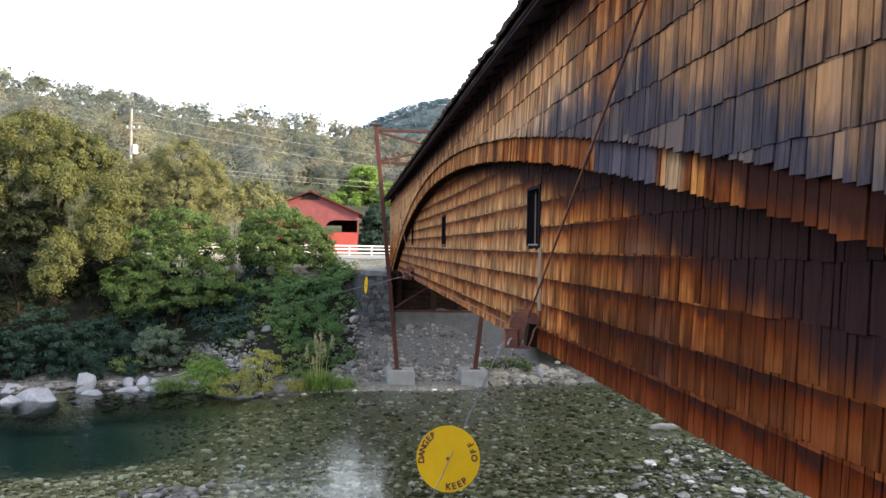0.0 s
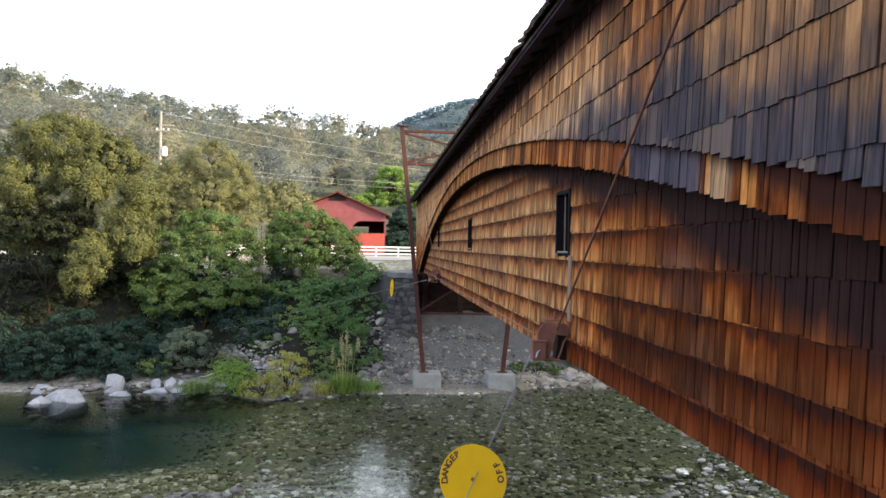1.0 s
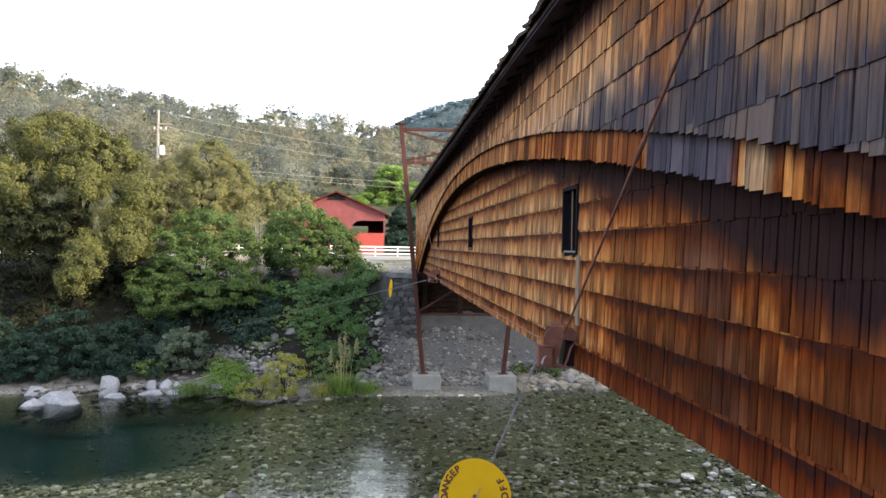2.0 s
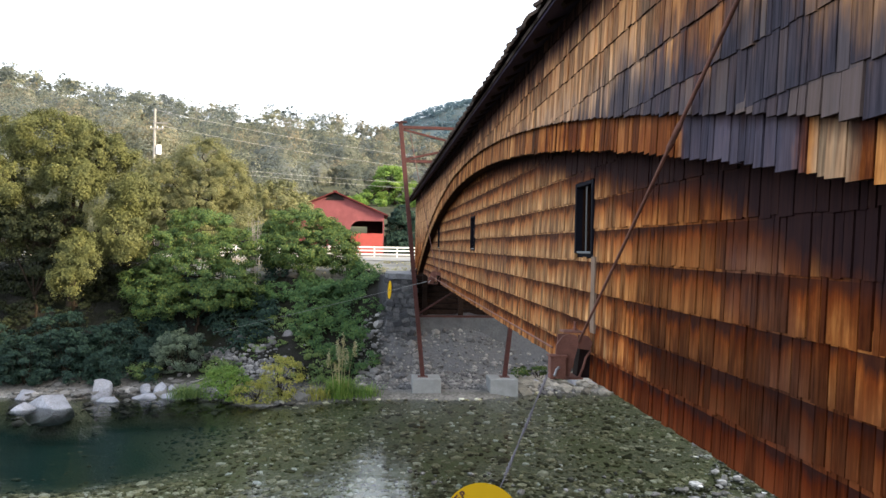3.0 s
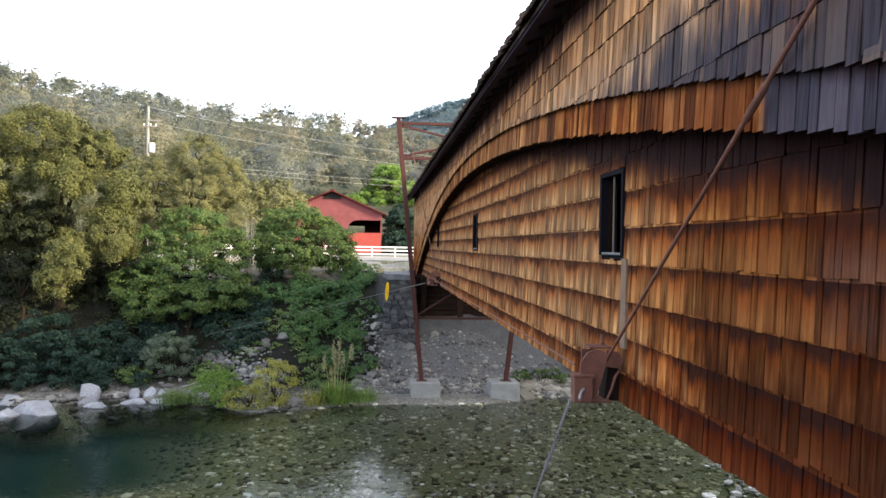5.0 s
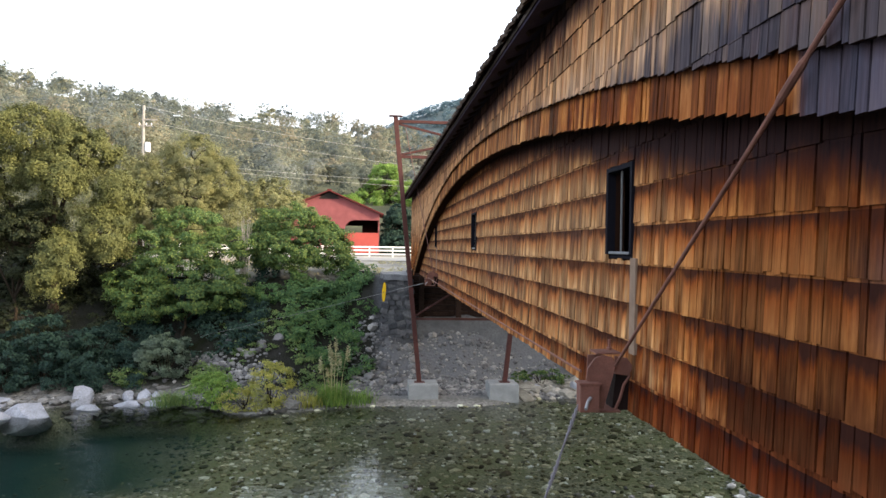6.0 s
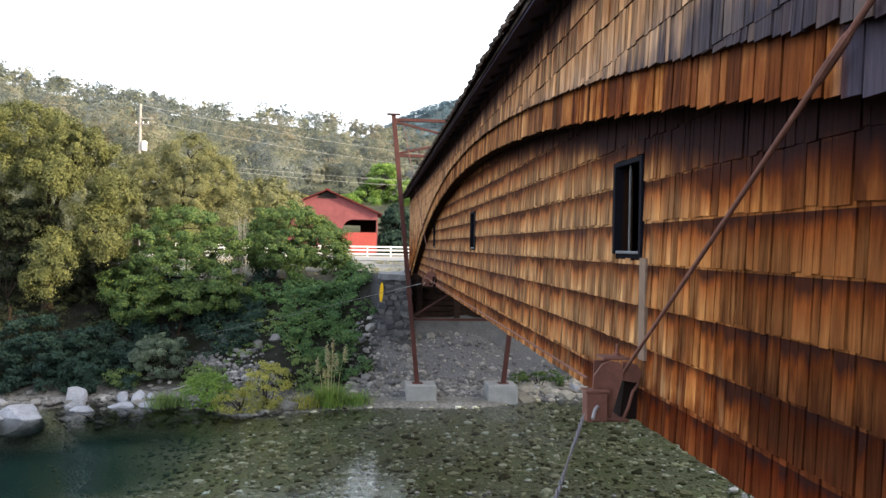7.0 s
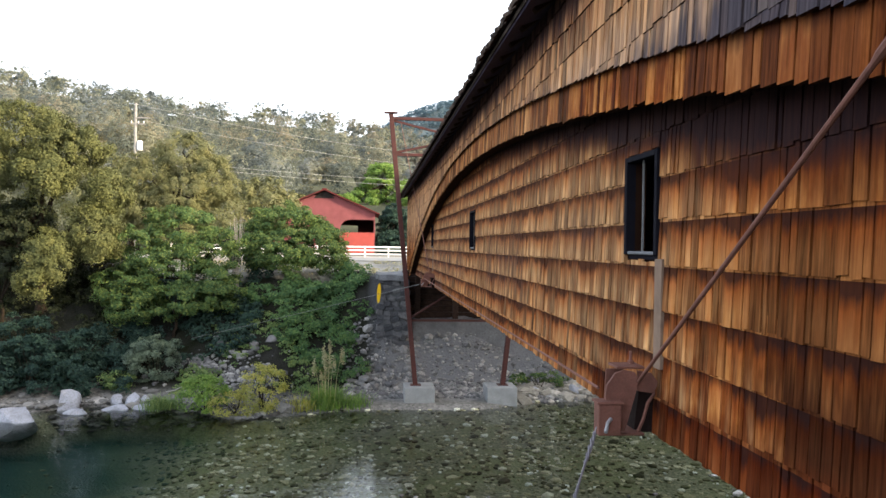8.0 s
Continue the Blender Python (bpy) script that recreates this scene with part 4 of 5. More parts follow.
# ---- towers ----
def tower(y):
    """A steel portal of two leaning legs with a braced head."""
    t = thing("steel_tower", (CX, y, 0.97), "rust-red steel portal tower standing beside the bridge end", "tower", "stay towers")
    o = Vector((CX, y, 0.97))
    def leg_x(z, s):
        return CX + s * ((CX - 1.67) + (1.67 - 0.16) * (z - 0.97) / (TOWER_TOP - 0.97))
    def seg(name, a, b, w, h):
        bm = beam(Vector(a) - o, Vector(b) - o, w, h, 0.01)
        return part(name, bm, MAT_TOWER, t)
    for s in (-1, 1):
        lg = seg("leg", (leg_x(0.97, s), y, 0.86), (leg_x(TOWER_TOP, s), y, TOWER_TOP), 0.24, 0.26)
        part("base_plate", box(Vector((leg_x(0.97, s) - 0.28, y - 0.28, 0.98)) - o, Vector((leg_x(0.97, s) + 0.28, y + 0.28, 1.01)) - o), MAT_TOWER, lg)
        part("cap", box(Vector((leg_x(TOWER_TOP, s) - 0.36, y - 0.2, TOWER_TOP)) - o, Vector((leg_x(TOWER_TOP, s) + 0.36, y + 0.2, TOWER_TOP + 0.06)) - o), MAT_TOWER, lg)
    for z in (15.05, 13.15):
        seg("cross_beam", (leg_x(z, -1), y, z), (leg_x(z, 1), y, z), 0.16, 0.16)
    seg("brace", (leg_x(14.95, -1), y, 14.95), (leg_x(13.25, 1), y, 13.25), 0.12, 0.10)
    seg("brace", (leg_x(13.25, -1), y + 0.12, 13.25), (leg_x(14.95, 1), y + 0.12, 14.95), 0.12, 0.10)
    seg("cross_beam", (leg_x(4.4, -1), y, 4.4), (leg_x(4.4, 1), y, 4.4), 0.12, 0.12)
    seg("brace", (leg_x(4.5, -1), y, 4.5), (CX - 0.5, y, 5.9), 0.09, 0.09)
    seg("brace", (leg_x(4.5, 1), y, 4.5), (CX + 0.5, y, 5.9), 0.09, 0.09)
    return t


tower(TOWER_Y)
for x in (1.85, 6.2):
    bm = box((-0.80, -0.80, -0.5), (0.80, 0.80, 0.98), 0.035)
    f = part("concrete_footing", bm, MAT_CONCRETE)
    f.location = (x, TOWER_Y, 0)
    tagged(f, "pale grey concrete block footing under a tower leg", "footing", "tower footings")

# ---- abutment ----
def lumpy(bm, amount, scale, seed):
    for v in bm.verts:
        v.co += Vector(noise.noise_vector(v.co * scale + Vector((seed, 0, 0)))) * amount
    return bm


def stone_block(lo, hi, cuts, amount, seed):
    bm = box(lo, hi)
    bmesh.ops.subdivide_edges(bm, edges=bm.edges, cuts=cuts, use_grid_fill=True)
    return lumpy(bm, amount, 0.9, seed)


MAT_BEARING = plain_material("stained_concrete", (0.1207, 0.1242, 0.1328), 0.95, var=0.6, scale=0.9, bump_amount=0.5, dirt=(0.07762, 0.07762, 0.07935))
abut = thing("abutment", (CX, 50.0, 3.0), "dark grey rubble stone abutment under the bridge end", "abutment", kind="structure")
ao = Vector((CX, 50.0, 3.0))
part("seat_wall", stone_block(Vector((1.2, 49.4, 1.0)) - ao, Vector((7.6, 50.7, 3.95)) - ao, 10, 0.05, 1), MAT_BEARING, abut, "stained grey concrete bearing wall")
part("back_wall", stone_block(Vector((1.2, 50.9, 1.0)) - ao, Vector((7.6, 52.6, 6.75)) - ao, 10, 0.08, 4), MAT_STONE_WALL, abut)
# crib added to fill the recess; its dark tone stands for deck shade
for k in range(8):
    part("crib_timber", box(Vector((1.35, 50.30 + 0.06 * k, 3.97 + 0.36 * k)) - ao, Vector((7.0, 50.72 + 0.06 * k, 4.30 + 0.36 * k)) - ao, 0.02), MAT_DARK_WOOD, abut, "dark bearing timber, coloured for the shade under the deck")
for x in (1.9, 4.2, 6.0):
    part("bearing_post", box(Vector((x, 49.7, 3.97)) - ao, Vector((x + 0.32, 50.05, 6.84)) - ao, 0.015), MAT_DARK_WOOD, abut, "dark bearing post")
def rough_stone(w, h, d, seed):
    r = random.Random(seed)
    bm = box((-w / 2, -d / 2, -h / 2), (w / 2, d / 2, h / 2), min(w, h) * 0.16)
    for v in bm.verts:
        v.co += Vector((r.uniform(-1, 1), r.uniform(-1, 1), r.uniform(-1, 1))) * 0.035
    me = bpy.data.meshes.new("stone")
    bm.to_mesh(me)
    bm.free()
    me.materials.append(MAT_BLOCK)
    return me


MAT_COPING = plain_material("worn_coping", (0.1584, 0.1656, 0.18), 0.95, var=0.7, scale=2, bump_amount=0.6, dirt=(0.0864, 0.0864, 0.0864))
MAT_BLOCK = stone_stuff_material("block_stone", [(0.0, (0.04781, 0.04999, 0.0565)), (0.5, (0.07389, 0.07389, 0.08042)), (1.0, (0.1217, 0.1217, 0.1261))], 0.9)
wing = part("wing_wall", stone_block(Vector((-0.2, 48.6, 1.5)) - ao, Vector((1.3, 53.5, 6.35)) - ao, 8, 0.06, 2), MAT_STONE_WALL, abut)
stones = [rough_stone(rnd.uniform(0.34, 0.62), rnd.uniform(0.24, 0.36), 0.22, i) for i in range(8)]
for face in range(2):
    for row in range(16):
        u = rnd.uniform(0.0, 0.3)
        while u < (1.7 if face == 0 else 4.6):
            me = stones[rnd.randrange(8)]
            ob = new("stone", me)
            ob.parent = wing
            z = 1.7 + row * 0.30 + rnd.uniform(-0.09, 0.09)
            at = Vector((-0.25 + u, 48.58 + rnd.uniform(0, 0.08), z)) if face == 0 else Vector((-0.25, 48.9 + u, z))
            ob.matrix_basis = Matrix.Translation(at - ao) @ Matrix.Rotation(0 if face == 0 else math.pi / 2, 4, "Z") @ Matrix.Rotation(rnd.uniform(-0.35, 0.35), 4, "Y")
            u += 0.48 + rnd.uniform(-0.05, 0.05)
part("coping", stone_block(Vector((-0.4, 48.4, 6.3)) - ao, Vector((1.35, 53.6, 6.62)) - ao, 6, 0.14, 3), MAT_COPING, abut, "pale worn coping")

# ---- stones ----
ico = bmesh.new()
bmesh.ops.create_icosphere(ico, subdivisions=1, radius=1)
ICO_V = np.array([v.co[:] for v in ico.verts])
ICO_F = np.array([[v.index for v in f.verts] for f in ico.faces])
ico.free()


def stone_stuff(name, places, sizes, mat, label, category, flat=0.55):
    vs, fs = [], []
    for i, (p, s) in enumerate(zip(places, sizes)):
        v = ICO_V * (1 + rng.normal(0, 0.16, (len(ICO_V), 1)))
        a = rng.uniform(0, 6.283)
        v = v * np.array([s, s * rng.uniform(0.6, 1.0), s * rng.uniform(flat * 0.7, flat * 1.2)])
        v = np.stack([v[:, 0] * math.cos(a) - v[:, 1] * math.sin(a), v[:, 0] * math.sin(a) + v[:, 1] * math.cos(a), v[:, 2]], 1)
        vs.append(v + p)
        fs.append(ICO_F + len(ICO_V) * i)
    ob = raw_mesh(name, np.concatenate(vs), np.concatenate(fs), [mat])
    return tagged(ob, label, category, kind="stuff")


n = 19500
px, py = rng.uniform(-16, 17, n), rng.uniform(13, 45, n)
py = np.where(rng.random(n) < 0.4, rng.uniform(13, 30, n), py)
pz = ground_height(px, py)
keep = (pz < 0.02) & (pz > -0.9 - 0.9 * rng.random(n))
ps = np.clip(rng.lognormal(math.log(0.092), 0.45, n), 0.04, 0.30)
stone_stuff("river_stones", np.stack([px, py, pz + 0.02], 1)[keep], ps[keep], MAT_BED, "brown and olive cobbles on the shallow river bed", "stones", 0.45)

n = 2400
px, py = rng.uniform(6, 18, n), rng.uniform(15, 33, n)
pz = ground_height(px, py)
keep = (pz > -0.22)
ps = np.clip(rng.lognormal(math.log(0.085), 0.45, n), 0.04, 0.30)
stone_stuff("gravel_stones", np.stack([px, py, np.maximum(pz, -0.05) + 0.02], 1)[keep], ps[keep], MAT_GRAVEL, "pale dry stones breaking the shallow water", "stones")
stone_stuff("gravel_heap", np.stack([rng.normal(-7.0, 0.7, 60), rng.normal(25.2, 0.5, 60), rng.uniform(0.0, 0.1, 60)], 1), rng.uniform(0.08, 0.24, 60), MAT_PEBBLE, "small heap of pale stones in the river", "stones")
n = 60
stone_stuff("stray_stones", np.stack([rng.uniform(-1, 9, n), rng.uniform(23, 30, n), rng.uniform(-0.06, 0.03, n)], 1), rng.uniform(0.06, 0.17, n), MAT_PEBBLE, "scattered pale stones breaking the river surface", "stones")

n = 3600
px, py = rng.uniform(-2.2, 10.5, n), rng.uniform(44.5, 49.6, n)
pz = ground_height(px, py)
py = np.where(rng.random(n) < 0.45, 44.6 + (py - 44.5) * 0.5, py)
pz = ground_height(px, py)
stone_stuff("rubble_slope", np.stack([px, py, pz + 0.01], 1), np.clip(rng.lognormal(math.log(0.080), 0.55, n), 0.04, 0.36), MAT_RUBBLE, "grey broken rubble on the slope under the bridge", "rubble", 0.7)
n = 1200
px = np.where(rng.random(1200) < 0.8, rng.uniform(-14.5, -1, n), rng.uniform(-20, -14, n))
py = shore_line(px) + rng.gamma(1.5, 0.45, n) - 0.2
stone_stuff("shore_stones", np.stack([px, py, ground_height(px, py) + 0.04], 1), np.clip(rng.lognormal(math.log(0.15), 0.55, n), 0.06, 0.6), MAT_PEBBLE, "pale stones along the far shore", "stones", 0.42)
n = 260
px = rng.uniform(6.5, 13, n)
py = shore_line(px) + rng.normal(0.7, 0.8, n)
stone_stuff("shore_cobbles", np.stack([px, py, ground_height(px, py) + 0.05], 1), np.clip(rng.lognormal(math.log(0.22), 0.5, n), 0.08, 0.6), MAT_COBBLE, "pale cobbles at the water's edge under the bridge", "stones")
n = 620
k01 = rng.random(n)
wide = np.where(rng.random(n) < 0.6, 0.3, 1.3)
px, py = -10.9 + 4.9 * k01 + rng.normal(0, 1, n) * wide, 49.0 - 3.9 * k01 + rng.normal(0, 1, n) * wide * 0.7
py = np.maximum(py, shore_line(px) + 0.2)
stone_stuff("bank_stones", np.stack([px, py, ground_height(px, py) + 0.05], 1), np.clip(rng.lognormal(math.log(0.095), 0.5, n), 0.04, 0.30), MAT_RUBBLE, "grey broken stones lying on the bank", "stones", 0.7)


def rock(at, size, turn, seed, mat=MAT_ROCK):
    """A split granite boulder with flat facets."""
    bm = bmesh.new()
    bmesh.ops.create_icosphere(bm, subdivisions=3, radius=1)
    r = random.Random(seed)
    for _ in range(14):
        nrm = Vector((r.uniform(-1, 1), r.uniform(-1, 1), r.uniform(0.05, 1))).normalized()
        d = r.uniform(0.42, 0.78)
        for v in bm.verts:
            over = v.co.dot(nrm) - d
            if over > 0:
                v.co -= nrm * over
    for v in bm.verts:
        v.co += Vector(noise.noise_vector(v.co * 1.7 + Vector((seed, 3, 1)))) * 0.05 + Vector(noise.noise_vector(v.co * 6 + Vector((seed, 3, 1)))) * 0.02
    bm.transform(Matrix.Diagonal((*size, 1)))
    ob = part("boulder", bm, mat)
    ob.location = at
    ob.rotation_euler = (0, 0, radians(turn))
    return tagged(ob, "pale grey angular boulder at the water's edge", "boulder", "shore boulders")


rock((-17.3, 41.3, -0.02), (1.5, 1.0, 0.95), 8, 36)
rock((-18.3, 40.6, 0.05), (0.7, 0.5, 0.35), 40, 31)
rock((-15.7, 43.6, 0.45), (0.72, 0.62, 0.92), 70, 33)
rock((-14.9, 42.6, 0.08), (0.75, 0.45, 0.26), -10, 12)
rock((-13.4, 44.2, 0.32), (0.40, 0.36, 0.40), 50, 15)
rock((-12.75, 44.3, 0.36), (0.50, 0.42, 0.44), 80, 17)
rock((-12.2, 44.4, 0.3), (0.30, 0.3, 0.34), 20, 18)
rock((-13.2, 43.3, 0.08), (0.75, 0.5, 0.24), 10, 21)
rock((-11.9, 43.5, 0.08), (0.8, 0.5, 0.24), -20, 22)
rock((-10.4, 44.0, 0.10), (1.3, 0.6, 0.22), 5, 24)
rock((-9.2, 43.9, 0.10), (0.9, 0.6, 0.22), 25, 26)
rock((-19.2, 43.3, 0.2), (0.8, 0.7, 0.4), 10, 23)
for (x, y, size, turn, seed) in ((-10.5, 49.2, (0.55, 0.4, 0.36), 10, 25), (-9.3, 49.7, (0.75, 0.5, 0.40), 60, 27), (-6.5, 49.2, (0.55, 0.45, 0.30), 40, 28),
                                 (-8.0, 48.0, (0.45, 0.4, 0.26), 10, 61), (-9.9, 48.5, (0.42, 0.34, 0.28), 70, 62), (-7.3, 48.5, (0.34, 0.3, 0.22), 20, 63)):
    tagged(rock((x, y, float(ground_height(x, y)) + 0.04), size, turn, seed, MAT_RUBBLE), "grey broken boulder half sunk in the bank", "boulder", "bank boulders")
for i in range(12):
    x = rnd.uniform(7.5, 12.5)
    y = float(shore_line(x)) + rnd.uniform(0.2, 1.6)
    rock((x, y, 0.25), (rnd.uniform(0.3, 0.8), rnd.uniform(0.3, 0.6), rnd.uniform(0.25, 0.5)), rnd.uniform(0, 180), 40 + i)
log = part("driftwood_log", tube([(-0.75, 0, 0.1), (-0.2, 0.05, 0.14), (0.4, 0.0, 0.12), (0.8, 0.1, 0.2)], [0.13, 0.16, 0.15, 0.08], 8), MAT_LOG, None, "", True)
log.location = (13.3, 33.0, 0.05)
tagged(log, "bleached driftwood log lying in the shallows", "log")

for i, (x, y, turn, size) in enumerate(((-10.7, 45.0, 35, 1.1), (-10.3, 45.4, 62, 0.8), (-11.0, 45.6, 15, 0.9))):
    z = float(ground_height(x, y))
    stick = part("driftwood_branch", tube([(-size / 2, 0, 0.10), (0, 0.05, 0.16), (size * 0.3, 0.0, 0.30), (size / 2, 0.03, 0.34)], [0.035, 0.032, 0.026, 0.012], 6), MAT_LOG, None, "", True)
    stick.location = (x, y, z)
    stick.rotation_euler = (0, 0, radians(turn))
    tagged(stick, "bleached dead branch lying on the stony shore", "branch", "driftwood branches")

# ---- foliage ----
def unit(v):
    return v / np.maximum(np.linalg.norm(v, axis=1), 1e-6)[:, None]


def leaf_cards(centres, size, outward=None, scatter=0.42, up=0.5):
    """Small folded leaves, one kite of two triangles each; they face outwards from their spray, more or less."""
    n = len(centres)
    nrm = rng.normal(0, 1, (n, 3))
    if outward is None:
        nrm[:, 2] = np.abs(nrm[:, 2]) + up
    else:
        nrm = unit(np.asarray(outward)) + nrm * scatter
        nrm[:, 2] += up * 0.5
    nrm = unit(nrm)
    t = rng.normal(0, 1, (n, 3))
    t -= (t * nrm).sum(1)[:, None] * nrm
    t = unit(t)
    b = np.cross(nrm, t)
    s = size * rng.uniform(0.6, 1.35, n)[:, None]
    c = np.asarray(centres)
    p0, p2 = c - t * s * 0.6, c + t * s * 0.6
    fold = nrm * s * 0.12
    p1, p3 = c + b * s * 0.38 + fold, c - b * s * 0.38 + fold
    v = np.stack([p0, p1, p2, p3], 1).reshape(-1, 3)
    q = np.arange(4 * n).reshape(n, 4)
    return v, q


def clump_points(centre, radii, n, hollow=0.55):
    """Points in the outer shell of a lumpy ellipsoid."""
    d = unit(rng.normal(0, 1, (n, 3)))
    r = hollow + (1 - hollow) * rng.random(n) ** 0.7
    return np.asarray(centre) + d * r[:, None] * np.asarray(radii)


def sprays(centres, outs, clump, per, flat=0.62, sag=0.0):
    """Leafy sprays: shallow domes of leaves that face away from the crown and upwards."""
    k = len(centres)
    s = clump * rng.uniform(0.55, 1.35, k)
    cnt = np.maximum(4, (per * rng.uniform(0.6, 1.4, k)).astype(int))
    which = np.repeat(np.arange(k), cnt)
    d = unit(rng.normal(0, 1, (len(which), 3)) + 0.75 * outs[which] + np.array([0, 0, 0.35]))
    r = s[which] * (0.25 + 0.75 * rng.random(len(which)) ** 0.6)
    p = centres[which] + d * r[:, None] * np.array([1, 1, flat])
    if sag:
        p[:, 2] -= sag * s[which] * rng.random(len(which)) ** 2
    return p, unit(d + 0.6 * outs[which])


def crown_points(blobs, per, clump, flat=0.62, sag=0.0):
    """Sprays over the shells of several ellipsoids, none deep inside a neighbour."""
    cs, os_ = [], []
    for i, (c, r, k) in enumerate(blobs):
        d = unit(rng.normal(0, 1, (max(6, int(k)), 3)) + np.array([0, 0, 0.18]))
        rad = 0.70 + 0.32 * rng.random(len(d)) ** 0.8
        bump_out = 1 + 0.13 * wave(d[:, 0] * 3 + i, d[:, 1] * 3 + d[:, 2] * 2, 1.6, 2.0 + i)
        p = np.asarray(c) + d * (rad * bump_out)[:, None] * np.asarray(r)
        ok = np.ones(len(p), bool)
        for j, (c2, r2, _) in enumerate(blobs):
            if j != i:
                ok &= (((p - np.asarray(c2)) / np.asarray(r2)) ** 2).sum(1) > 0.45
        cs.append(p[ok])
        os_.append(unit(d / np.asarray(r))[ok])
    return sprays(np.concatenate(cs), np.concatenate(os_), clump, per, flat, sag)


def limb_points(a, b, bend):
    a, b = Vector(a), Vector(b)
    mid = a.lerp(b, 0.5) + Vector((rnd.uniform(-bend, bend), rnd.uniform(-bend, bend), rnd.uniform(0, bend)))
    return [a, a.lerp(mid, 0.6), mid, mid.lerp(b, 0.6), b]


def tree(name, base, trunk_r, fork_z, blobs, leaf, size, per, clump, label, category="tree", group="", flat=0.62, sag=0.0, scatter=0.42):
    t = thing(name, base, label, category, group)
    o = Vector(base)
    bm = bmesh.new()
    top = Vector((rnd.uniform(-0.2, 0.2), rnd.uniform(-0.2, 0.2), fork_z))
    add_tube(bm, [(0, 0, -0.3), (0.03, 0, 0.3), top * 0.5 + Vector((0.08, 0.05, 0)), top], [trunk_r * 1.35, trunk_r * 1.05, trunk_r * 0.9, trunk_r * 0.75])
    for c, r, k in blobs:
        end = Vector(c) - o
        pts = limb_points(top, end, 0.35)
        add_tube(bm, pts, [trunk_r * f for f in (0.6, 0.5, 0.4, 0.28, 0.12)], 6)
        for _ in range(4):
            st = pts[rnd.randrange(2, 5)]
            tip = end + Vector([rnd.uniform(-0.6, 0.6) * q for q in r])
            add_tube(bm, limb_points(st, tip, 0.25), [trunk_r * f for f in (0.25, 0.2, 0.16, 0.11, 0.05)], 5)
    part("trunk", bm, MAT_BARK, t, smooth=True)
    pts, outs = crown_points(blobs, per, clump, flat, sag)
    v, q = leaf_cards(pts - np.array(base), size, outs, scatter)
    raw_mesh("crown", v, q, [leaf], t)
    return t


def gz(x, y):
    return float(ground_height(x, y))


tree("oak_tree", (-20.8, 52.6, gz(-20.8, 52.6)), 0.34, 3.6,
     [((-22.0, 52.4, 14.9), (3.0, 2.6, 1.6), 210), ((-18.7, 52.0, 13.7), (1.8, 1.7, 1.5), 110), ((-16.7, 51.8, 11.3), (1.3, 1.5, 1.3), 76),
      ((-24.0, 51.4, 12.2), (2.3, 1.9, 1.5), 130), ((-20.0, 50.8, 12.3), (1.7, 1.5, 1.2), 110), ((-17.2, 51.0, 8.9), (1.4, 1.4, 1.7), 96),
      ((-19.2, 49.9, 7.5), (1.1, 1.1, 1.4), 70), ((-19.9, 49.6, 6.1), (0.8, 0.8, 1.0), 34),
      ((-25.6, 53.6, 8.8), (1.8, 1.2, 1.7), 60), ((-22.2, 53.8, 9.6), (1.9, 1.3, 1.6), 70), ((-27.5, 52.0, 12.0), (2.8, 2.5, 3.2), 120)],
     LEAF_OAK, 0.098, 172, 0.50, "large spreading olive-green oak with a drooping crown", "tree", "bank trees", 0.7, 0.8)
tree("olive_tree", (-15.6, 63.8, gz(-15.6, 63.8)), 0.26, 2.5,
     [((-15.0, 63.8, 14.8), (2.2, 2.0, 1.8), 110), ((-12.9, 63.2, 13.2), (1.6, 1.7, 1.9), 84), ((-17.4, 63.2, 13.2), (1.8, 1.7, 1.8), 84),
      ((-14.8, 62.0, 11.8), (2.0, 1.5, 1.8), 96), ((-12.2, 62.4, 10.6), (1.5, 1.4, 1.8), 70), ((-17.4, 62.0, 10.4), (1.8, 1.5, 1.8), 76), ((-14.4, 61.6, 9.2), (2.0, 1.4, 1.5), 70)],
     LEAF_OLIVE, 0.105, 170, 0.55, "soft yellow-olive tree with a rounded crown beside the road", "tree", "bank trees", 0.8, 0.3, 0.24)
tree("olive_tree", (-21.5, 72.0, gz(-21.5, 72.0)), 0.24, 2.2,
     [((-21.5, 72.0, 12.6), (3.4, 3.0, 3.0), 90), ((-24.5, 72.0, 11.6), (2.6, 2.4, 2.6), 50), ((-18.6, 71.5, 11.0), (2.6, 2.4, 2.6), 50)],
     LEAF_OLIVE, 0.19, 100, 0.7, "dull olive tree in front of the utility pole", "tree", "bank trees", 0.8, 0.3, 0.24)
tree("olive_tree", (-10.4, 76.0, gz(-10.4, 76.0)), 0.2, 2.2,
     [((-10.6, 76.0, 12.4), (2.2, 2.2, 2.2), 60), ((-12.8, 76.0, 12.0), (2.2, 2.2, 2.6), 50), ((-8.4, 76.4, 10.8), (1.5, 2.0, 1.7), 30)],
     LEAF_OLIVE, 0.19, 90, 0.65, "pale olive feathery tree beside the road", "tree", "bank trees", 0.8, 0.3, 0.24)
tree("bank_tree", (-13.0, 54.4, gz(-13.0, 54.4)), 0.12, 1.6,
     [((-13.0, 54.4, 9.2), (2.5, 2.0, 1.5), 70), ((-15.4, 53.6, 7.9), (2.0, 1.8, 1.5), 60), ((-10.8, 53.6, 7.9), (2.0, 1.8, 1.4), 60),
      ((-13.4, 52.6, 6.7), (2.3, 1.5, 1.4), 66), ((-11.0, 52.4, 6.0), (1.8, 1.4, 1.2), 50), ((-15.8, 52.2, 5.7), (1.7, 1.4, 1.3), 50)],
     LEAF_GREEN, 0.13, 130, 0.50, "leafy green small tree on the bank", "tree", "bank trees", 0.45, 0.5)
